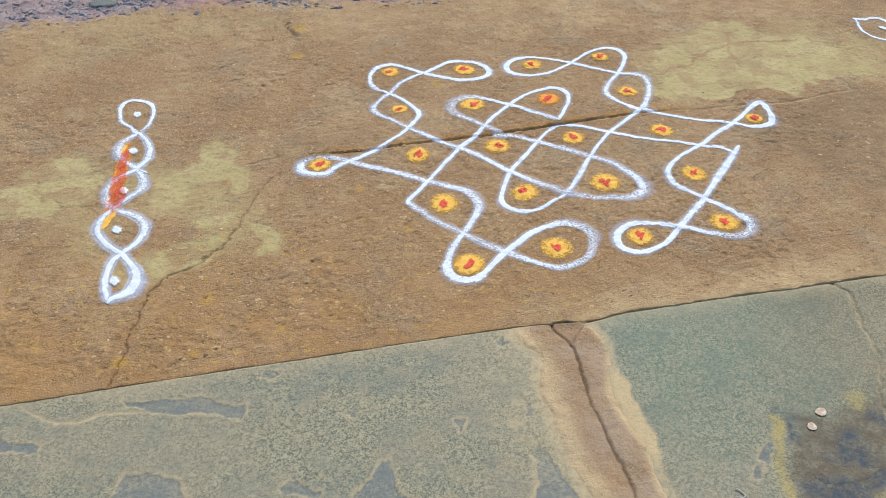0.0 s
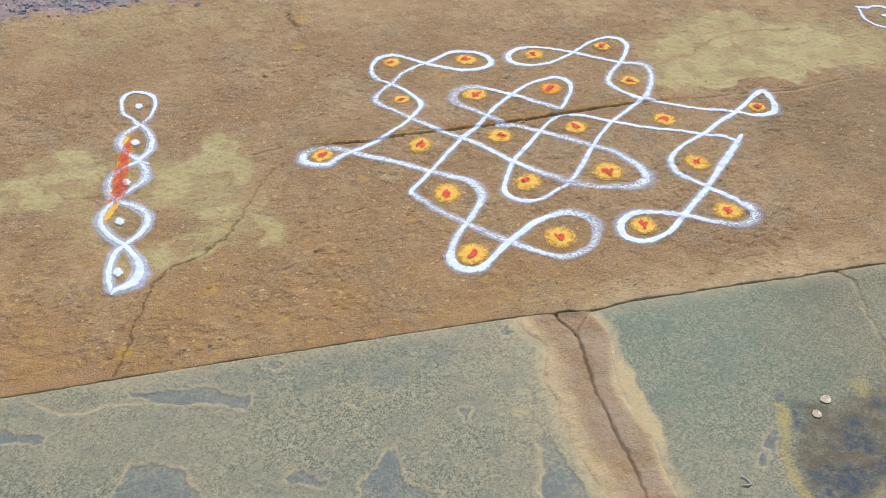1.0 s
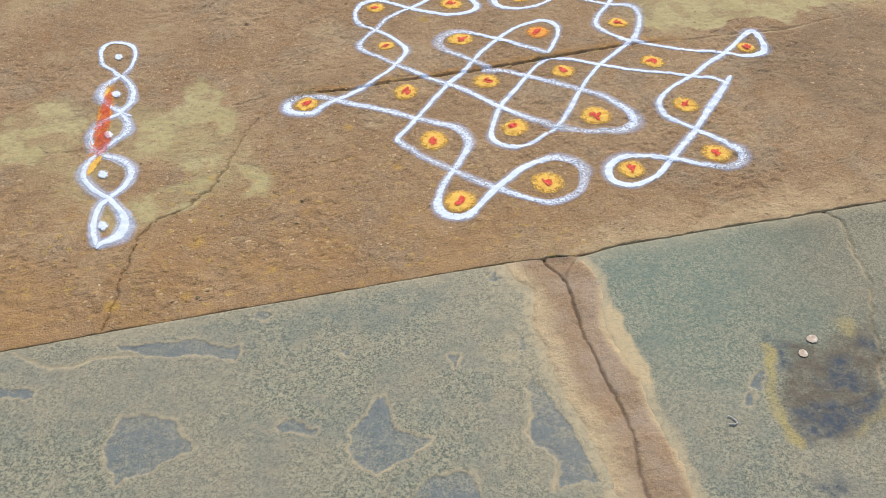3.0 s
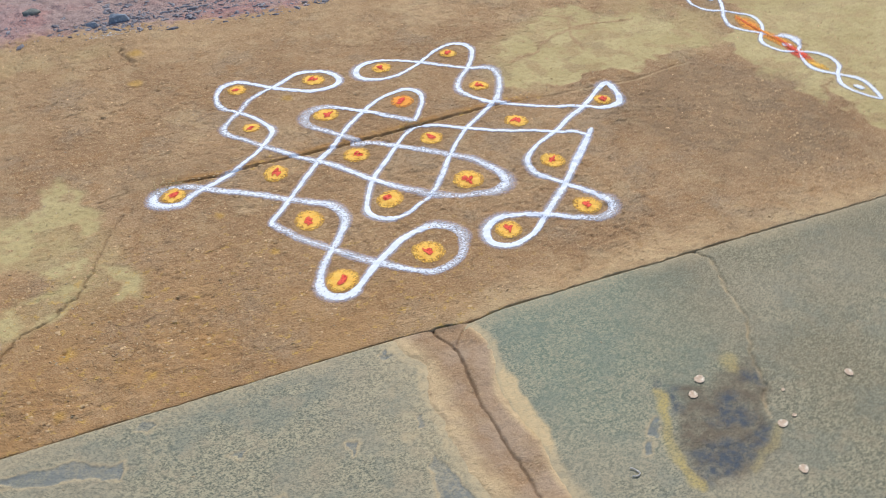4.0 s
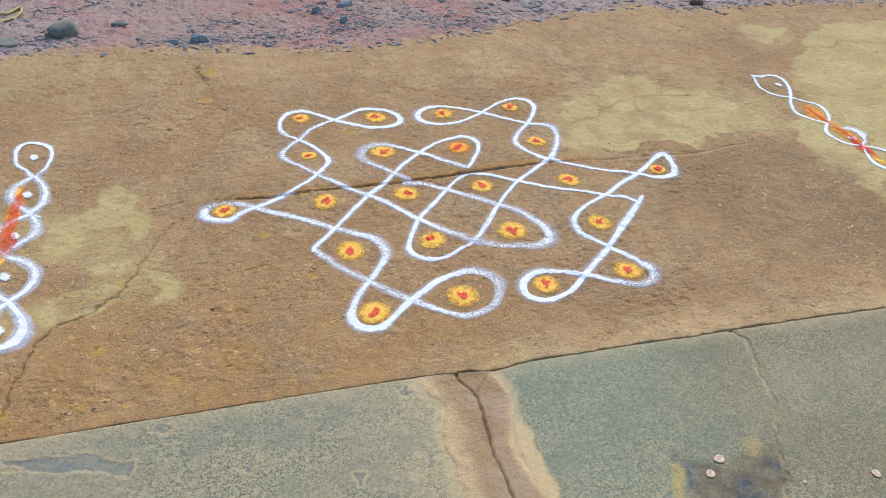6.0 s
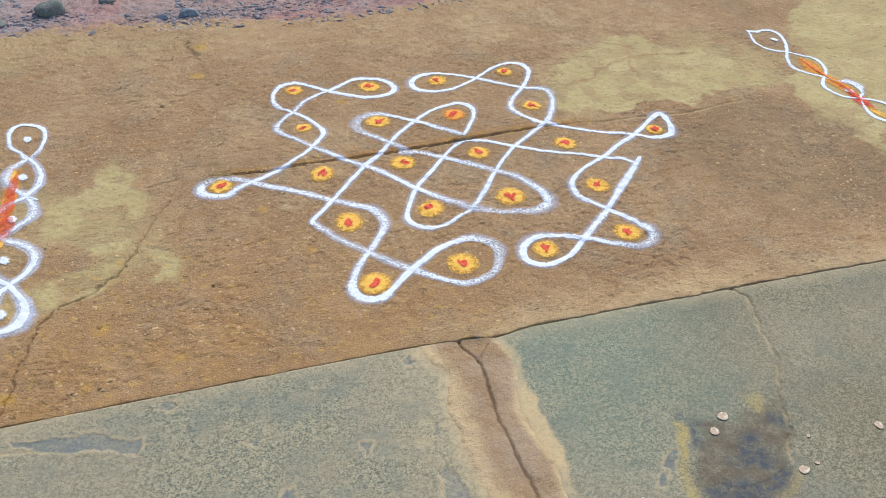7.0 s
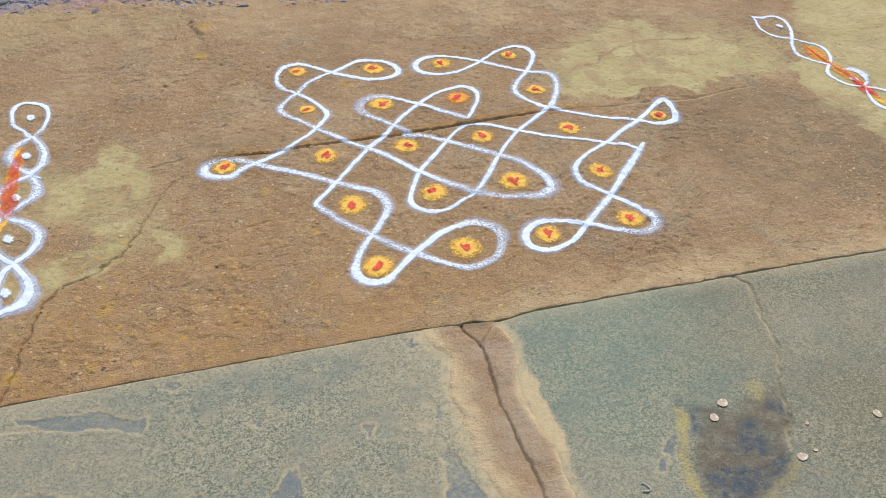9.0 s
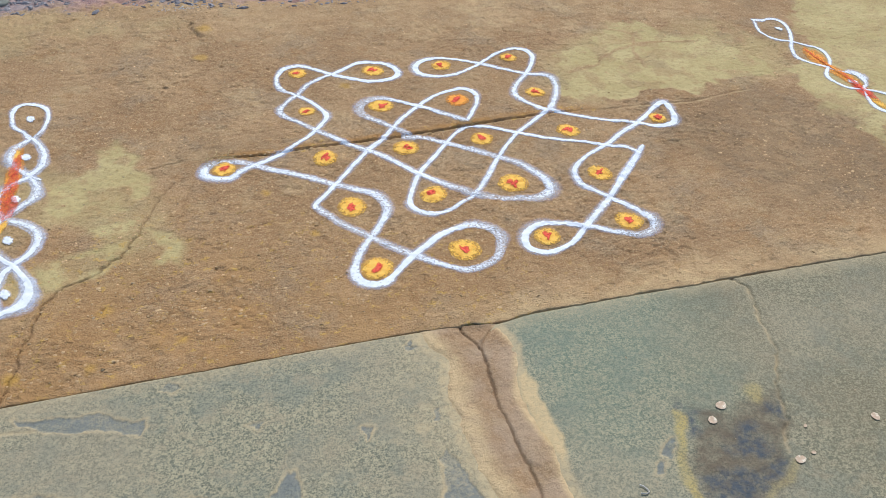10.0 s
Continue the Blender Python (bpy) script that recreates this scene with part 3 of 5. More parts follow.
# ---- stone slabs in front of the earthen floor ----
SLAB_TOP = -0.0014
JOINT_Y = [-0.66, -0.705, -0.743, -0.80, -0.86, -0.92, -0.99, -1.06, -1.13, -1.17, -1.30, -2.7]
JOINT_LEFT = [-0.266, -0.258, -0.236, -0.250, -0.258, -0.257, -0.254, -0.246, -0.239, -0.240, -0.235, -0.24]
JOINT_RIGHT = [-0.096, -0.092, -0.083, -0.100, -0.121, -0.119, -0.104, -0.112, -0.104, -0.106, -0.115, -0.12]
JOINT_CRACK = [(-0.178, -0.660), (-0.177, -0.686), (-0.162, -0.710), (-0.158, -0.733), (-0.161, -0.787), (-0.168, -0.852), (-0.168, -0.909), (-0.168, -0.975),
               (-0.163, -1.015), (-0.162, -1.046), (-0.166, -1.092), (-0.183, -1.164), (-0.19, -1.3)]
JOINT_FORK = [(-0.108, -0.672), (-0.128, -0.688), (-0.142, -0.704), (-0.158, -0.728)]
FLAKES = [
    [(-0.994, -0.696), (-0.960, -0.712), (-0.923, -0.712), (-0.870, -0.716), (-0.842, -0.721), (-0.804, -0.746), (-0.776, -0.754), (-0.785, -0.783), (-0.815, -0.765), (-0.852, -0.756), (-0.899, -0.751), (-0.946, -0.734), (-0.979, -0.714)],
    [(-0.995, -0.920), (-0.973, -0.866), (-0.938, -0.866), (-0.889, -0.893), (-0.861, -0.955), (-0.920, -0.982), (-0.983, -0.995)],
    [(-0.618, -1.010), (-0.599, -0.970), (-0.550, -0.924), (-0.540, -0.960), (-0.534, -0.996), (-0.486, -1.028), (-0.535, -1.057), (-0.580, -1.071), (-0.614, -1.042)],
    [(-0.725, -0.943), (-0.707, -0.932), (-0.691, -0.950), (-0.662, -0.966), (-0.668, -0.976), (-0.692, -0.960), (-0.723, -0.957)],
    [(-0.606, -0.811), (-0.577, -0.810), (-0.593, -0.826)], [(-0.418, -0.862), (-0.398, -0.864), (-0.415, -0.894)],
    [(0.083, -1.021), (0.101, -1.019), (0.074, -1.057), (0.065, -1.048)], [(0.040, -1.069), (0.063, -1.067), (0.047, -1.087), (0.031, -1.086)],
    [(-0.545, -1.130), (-0.508, -1.099), (-0.462, -1.093), (-0.436, -1.106), (-0.431, -1.16), (-0.54, -1.17)],
    [(-0.285, -0.945), (-0.301, -0.963), (-0.301, -0.994), (-0.312, -1.015), (-0.325, -1.046), (-0.327, -1.071), (-0.311, -1.090), (-0.302, -1.103), (-0.299, -1.120), (-0.310, -1.160), (-0.250, -1.160), (-0.256, -1.090), (-0.264, -1.03), (-0.272, -0.98)],
    [(-0.747, -0.688), (-0.730, -0.676), (-0.712, -0.690), (-0.728, -0.703)],
    [(-1.24, -0.735), (-1.20, -0.740), (-1.159, -0.761), (-1.122, -0.782), (-1.124, -0.794), (-1.166, -0.779), (-1.24, -0.772)],
    [(-0.30, -0.69), (-0.285, -0.68), (-0.275, -0.70), (-0.29, -0.705)],
    [(-0.288, -0.850), (-0.276, -0.852), (-0.282, -0.884), (-0.292, -0.884)],
]
RIM_LINES = [
    [(-1.166, -0.676), (-1.134, -0.703), (-1.098, -0.728), (-1.059, -0.733), (-1.022, -0.722), (-0.955, -0.732)],
    [(-0.311, -0.984), (-0.31, -1.009), (-0.333, -1.05), (-0.322, -1.075), (-0.299, -1.093), (-0.305, -1.124), (-0.323, -1.163)],
]
DEPOSIT = [[(-0.099, -0.797), (-0.080, -0.840), (-0.086, -0.875), (-0.088, -0.938), (-0.091, -0.991), (-0.108, -1.018), (-0.108, -1.000), (-0.119, -0.957), (-0.118, -0.916), (-0.122, -0.873), (-0.108, -0.810)]]
STAIN = [[(0.170, -0.977), (0.218, -0.984), (0.274, -0.970), (0.332, -0.990), (0.326, -1.042), (0.279, -1.109), (0.244, -1.143), (0.196, -1.166), (0.150, -1.180), (0.098, -1.170), (0.095, -1.113), (0.110, -1.061)]]
SLATE = [
    [(0.208, -1.036), (0.240, -1.032), (0.253, -1.056), (0.249, -1.088), (0.214, -1.097), (0.186, -1.089), (0.191, -1.058)],
    [(0.099, -1.108), (0.142, -1.108), (0.197, -1.124), (0.227, -1.120), (0.265, -1.105), (0.275, -1.115), (0.248, -1.138), (0.211, -1.152), (0.196, -1.166), (0.152, -1.177), (0.104, -1.169), (0.095, -1.149)],
    [(0.148, -0.956), (0.167, -0.962), (0.164, -0.996), (0.151, -1.020), (0.136, -1.016)],
    [(0.300, -0.985), (0.330, -0.994), (0.319, -1.026), (0.289, -1.018)],
    [(0.052, -1.237), (0.080, -1.240), (0.122, -1.230), (0.121, -1.262), (0.093, -1.266), (0.047, -1.253)],
]
STAIN_RIM = [(0.136, -0.978), (0.109, -1.035), (0.090, -1.081), (0.077, -1.126), (0.080, -1.156), (0.088, -1.172)]
SCAB_EDGE = [(0.280, -1.116), (0.249, -1.145), (0.215, -1.153), (0.196, -1.168), (0.153, -1.183), (0.104, -1.176)]
SLAB_CRACK = [(0.436, -0.662), (0.452, -0.700), (0.424, -0.785), (0.402, -0.879), (0.375, -0.928), (0.342, -0.975), (0.321, -1.041), (0.296, -1.068), (0.282, -1.097)]


def flake_mask(x, y):
    return any_blob(x, y, FLAKES, 0.009, 0.0020, 91, 52)


def slab_surface(x, y):
    z = SLAB_TOP + 0.0008 * fbm(x, y, 8, 95) + 0.0005 * fbm(x, y, 45, 96)
    z = z - 0.0013 * any_blob(x, y, FLAKES, 0.009, 0.0014, 91, 52) + 0.0010 * flake_mask(x, y) * fbm(x, y, 60, 93)
    for line in RIM_LINES:
        z = z - 0.0012 * np.exp(-(line_distance(x, y, line) / 0.0035) ** 2)
    ragged = line_distance(x + 0.009 * fbm(x, y, 40, 97, 4), y + 0.006 * fbm(x, y, 60, 94), SLAB_CRACK)
    z = z - 0.0045 * sstep(-0.3, 0.2, fbm(x, y, 22, 89)) * np.exp(-(ragged / 0.0028) ** 2)
    z = z - 0.0009 * any_blob(x, y, SLATE[1:2], 0.012, 0.0015, 113, 30)
    z = z - 0.005 * np.exp(-np.minimum(np.abs(x + 0.215), np.abs(x + 0.132)) / 0.012)
    z = z - (0.0007 + 0.0013 * sstep(-0.35, -0.1, x)) * np.exp(-np.clip(EDGE - 0.003 - y, 0, None) / 0.004)
    return x, y + edge_bend(x) * np.exp((y - EDGE) / 0.03), z


def slab_dust(x, y):
    rim = np.clip(any_blob(x, y, FLAKES, 0.009, 0.010, 91, 52) * 2.2, 0, 1) * (0.9 + 0.5 * fbm(x, y, 30, 92)) * (1 - flake_mask(x, y))
    for line in RIM_LINES:
        rim = np.maximum(rim, 0.85 * np.exp(-(line_distance(x + 0.004 * fbm(x, y, 40, 88), y, line) / 0.0050) ** 2))
    rim = np.maximum(rim, 0.85 * sstep(-0.5, 0.3, fbm(x, y, 30, 87)) * np.exp(-(line_distance(x + 0.009 * fbm(x, y, 40, 97, 4) + 0.003, y + 0.006 * fbm(x, y, 60, 94), SLAB_CRACK) / 0.0042) ** 2))
    left, right = np.interp(-y, [-v for v in JOINT_Y], JOINT_LEFT), np.interp(-y, [-v for v in JOINT_Y], JOINT_RIGHT)
    gap = np.maximum(left - x, x - right) + 0.010 * fbm(x, y, 25, 98)
    rim = np.maximum(rim, 0.95 * sstep(np.where(x > -0.17, 0.016, 0.028), 0.0, gap))
    rim = np.maximum(rim, 0.42 * sstep(0.16, 0.0, left - x + 0.06 * fbm(x, y, 9, 98)) * (x < -0.17))
    edge = sstep(0.05, 0.0, EDGE - y + 0.02 * fbm(x, y, 12, 99)) * 0.45
    patch = 0.8 * sstep(0.022, 0.008, np.hypot((x + 0.308) * 0.7, y + 0.890) + 0.012 * fbm(x, y, 40, 101))
    return np.clip(np.maximum.reduce([rim, edge, patch]), 0, 1)


def lichen_mask(x, y):
    d = line_distance(x + 0.01 * fbm(x, y, 30, 103), y + 0.01 * fbm(x, y, 30, 104), STAIN_RIM)
    strip = sstep(0.015, 0.004, d) * (0.95 + 0.5 * fbm(x, y, 22, 105))
    strip = np.maximum(strip, 0.4 * sstep(0.012, 0.002, line_distance(x, y + 0.006, SCAB_EDGE)) * (x > 0.18))
    spot = 0.6 * sstep(0.03, 0.01, np.hypot(x - 0.297, y + 0.962) + 0.02 * fbm(x, y, 30, 106))
    return np.clip(np.maximum(strip, spot), 0, 1)


SLAB_MASKS = {
    "flake": flake_mask, "film": lambda x, y: sstep(0.05, 0.40, x + 0.10 * fbm(x, y, 5, 109)) * (0.65 + 0.5 * fbm(x, y, 6, 110)),
    "deposit": lambda x, y: any_blob(x, y, DEPOSIT, 0.012, 0.005, 131, 30),
    "dust": slab_dust, "lichen": lichen_mask,
    "green": lambda x, y: sstep(-0.16, -0.02, x) * sstep(0.42, 0.18, x + 0.08 * fbm(x, y, 6, 107)) * sstep(-1.15, -0.85, y + 0.1 * fbm(x, y, 6, 108)),
    "stain": lambda x, y: any_blob(x, y, STAIN, 0.040, 0.028, 111, 26),
    "slate": lambda x, y: any_blob(x, y, SLATE, 0.026, 0.016, 113, 34)}
_slab_y = spaced((-2.7, -1.35, 0.05), (-1.35, EDGE - 0.0022, 0.0026))
slab_left = grid_object("stone_slab", spaced((-2.4, -1.35, 0.03), (-1.35, -0.215, 0.0024)), _slab_y, slab_surface, M_STONE, SLAB_MASKS, skirt=-0.05)
slab_right = grid_object("stone_slab", spaced((-0.132, 0.8, 0.0030), (0.8, 2.0, 0.02)), _slab_y, slab_surface, M_STONE, SLAB_MASKS, skirt=-0.05)
tagged(slab_left, "blue-grey stone paving slab with flaked patches and beige rims", "paving slab", kind="structure")
tagged(slab_right, "green-grey stone paving slab with a dark stain and a hairline crack", "paving slab", kind="structure")


def joint_surface(x, y):
    left, right = np.interp(-y, [-v for v in JOINT_Y], JOINT_LEFT), np.interp(-y, [-v for v in JOINT_Y], JOINT_RIGHT)
    inside = np.minimum(x - left, right - x) + 0.012 * fbm(x, y, 24, 121) + 0.004 * fbm(x, y, 80, 122)
    z = SLAB_TOP - 0.004 + 0.0050 * sstep(-0.010, 0.020, inside) + 0.003 * fbm(x, y, 20, 123) * sstep(0, 0.02, inside) + 0.0008 * fbm(x, y, 70, 124)
    split = line_distance(x + 0.0035 * fbm(x, y, 25, 125) + 0.0045 * fbm(x, y, 80, 126), y, JOINT_CRACK)
    fade = sstep(-1.15, -0.95, y) * 0.75 + 0.25
    z = z - 0.006 * fade * (0.75 + 0.5 * fbm(x, y, 30, 128)) * np.exp(-(split / 0.0027) ** 2) - 0.0022 * np.exp(-(split / 0.020) ** 2)
    pocket = np.exp(-(((x + 0.150) / 0.022) ** 2 + ((y + 0.676) / 0.016) ** 2))
    fork = line_distance(x + 0.004 * fbm(x, y, 60, 129), y, JOINT_FORK)
    z = z - 0.0045 * np.exp(-(fork / 0.0022) ** 2)
    return x, y + edge_bend(x) * np.exp((y - EDGE) / 0.03), z - 0.0045 * pocket


def joint_pale(x, y):
    left, right = np.interp(-y, [-v for v in JOINT_Y], JOINT_LEFT), np.interp(-y, [-v for v in JOINT_Y], JOINT_RIGHT)
    return sstep(0.060, 0.012, np.minimum(x - left, (right - x) * 2.4) + 0.015 * fbm(x, y, 20, 127))


joint = grid_object("mud_joint", spaced((-0.34, -0.04, 0.0022)), spaced((-2.7, -1.4, 0.03), (-1.4, EDGE - 0.002, 0.0034)), joint_surface, M_JOINT, {
    "pale": joint_pale,
    "ochre": lambda x, y: any_blob(x, y, DEPOSIT, 0.012, 0.006, 131, 30),
    # painted shade along the crack down the joint
    "crack_shade": lambda x, y: 0.6 * np.exp(-(line_distance(x + 0.0035 * fbm(x, y, 25, 125) + 0.0045 * fbm(x, y, 80, 126), y, JOINT_CRACK) / 0.003) ** 2)})
tagged(joint, "dried brown mud filling the cracked joint between two stone slabs", "mud joint", kind="structure")


# ---- powder drawings ----
def glide(pts, step=0.0045):
    """A smooth curve through the points, in even steps."""
    p = np.array([pts[0], *pts, pts[-1]], float)
    p[0], p[-1] = 2 * p[1] - p[2], 2 * p[-2] - p[-3]
    if pts[0] == pts[-1]:
        p[0], p[-1] = p[-3], p[2]
    out = []
    for a, b, c, d in zip(p, p[1:], p[2:], p[3:]):
        for t in np.linspace(0, 1, 12, endpoint=False):
            out.append(0.5 * (2 * b + (c - a) * t + (2 * a - 5 * b + 4 * c - d) * t * t + (3 * b - a - 3 * c + d) * t ** 3))
    out = np.array(out + [p[-2]])
    s = np.r_[0, np.cumsum(np.hypot(*np.diff(out, axis=0).T))]
    even = np.linspace(0, s[-1], max(4, int(s[-1] / step)))
    return np.stack([np.interp(even, s, out[:, 0]), np.interp(even, s, out[:, 1])], -1), even


def powder_line(name, pts, width, parent, material, seed, dens=0.75, lift=0.0010, loose=1.0):
    """A trickled line of powder lying on the floor, with a low ridge and a loose, uneven rim."""
    c, s = glide(pts)
    t = np.gradient(c, axis=0)
    t /= np.hypot(t[:, 0], t[:, 1])[:, None]
    side = np.stack([-t[:, 1], t[:, 0]], -1)
    turn = np.unwrap(np.arctan2(t[:, 1], t[:, 0]))
    bend = np.convolve(np.pad(np.gradient(turn, s), 6, "edge"), np.ones(13) / 13, "valid")
    curl = sstep(5, 17, np.abs(bend))
    core = 0.5 * width * (0.76 + 0.36 * curl + 0.24 * fbm(s, s * 0 + seed, 7, seed) + 0.10 * fbm(s, s * 0 + seed, 60, seed + 3))
    core = core * (0.5 + 0.5 * sstep(0, 0.012, np.minimum(s, s[-1] - s)))
    density = np.clip(dens - 0.12 * curl + 0.7 * fbm(s, s * 0 + seed, 5, seed + 7), -0.6, 1.2)
    spill = loose * (0.0055 + 0.35 * width) * (0.75 + 0.5 * fbm(s, s * 0 + seed, 9, seed + 5))
    across = np.array([-1, -0.82, -0.64, -0.5, -0.34, -0.17, 0, 0.17, 0.34, 0.5, 0.64, 0.82, 1])
    inner, outer = np.clip(np.abs(across) / 0.5, 0, 1), np.clip(np.abs(across) / 0.5 - 1, 0, 1)
    lean = 1 - 0.65 * np.sign(across)[None] * (np.sign(bend) * curl)[:, None]
    reach = np.sign(across)[None] * (core[:, None] * inner + spill[:, None] * lean * outer)
    wander = 0.0012 * fbm(s, s * 0, 30, seed + 11)
    x = c[:, :1] + side[:, :1] * (reach + wander[:, None])
    y = c[:, 1:] + side[:, 1:] * (reach + wander[:, None])
    z = height(x, y) + lift + 0.0005 * (1 - inner ** 2) * density[:, None]
    n, k = x.shape
    verts = np.stack([x, y, z], -1).reshape(-1, 3)
    faces = [(i * k + j, i * k + j + 1, (i + 1) * k + j + 1, (i + 1) * k + j) for i in range(n - 1) for j in range(k - 1)]
    rim = np.broadcast_to(0.415 * inner + 0.585 * outer, (n, k)).ravel()
    return from_lists(name, verts, faces, material, parent, {"rim": rim, "dens": np.repeat(density, k)})


def powder_heap(name, cx, cy, rx, ry, turn, parent, material, seed, dens=0.8, lift=0.0015, mound=0.003, ragged=0.16):
    """A pinch of powder: a low, ragged, round heap."""
    rings, spokes = 7, 40
    verts, rim = [], []
    ct, st = math.cos(turn), math.sin(turn)
    for i in range(rings + 1):
        for j in range(spokes):
            a = 2 * math.pi * j / spokes
            r = i / rings * (1.22 + ragged * float(fbm(np.array([math.cos(a) * 2.2 + seed]), np.array([math.sin(a) * 2.2]), 1.0, seed)[0]))
            u, v = rx * r * math.cos(a), ry * r * math.sin(a)
            verts.append((cx + ct * u - st * v, cy + st * u + ct * v))
            rim.append(0.5 * i / rings)
    xy = np.array(verts)
    z = height(xy[:, 0], xy[:, 1]) + lift + mound * (1 - (np.array(rim) / 0.5) ** 2)
    faces = [(i * spokes + j, i * spokes + (j + 1) % spokes, (i + 1) * spokes + (j + 1) % spokes, (i + 1) * spokes + j) for i in range(rings) for j in range(spokes)]
    faces.append(tuple(range(spokes - 1, -1, -1)))
    return from_lists(name, np.c_[xy, z], [f[::-1] if len(f) > 4 else f for f in faces], material, parent, {"rim": rim, "dens": [dens] * len(rim)})


def drawing(name, label):
    ob = new(name)
    return tagged(ob, label, "kolam drawing")


kolam = drawing("kolam", "large looping white powder kolam with turmeric and vermilion dots on earth")
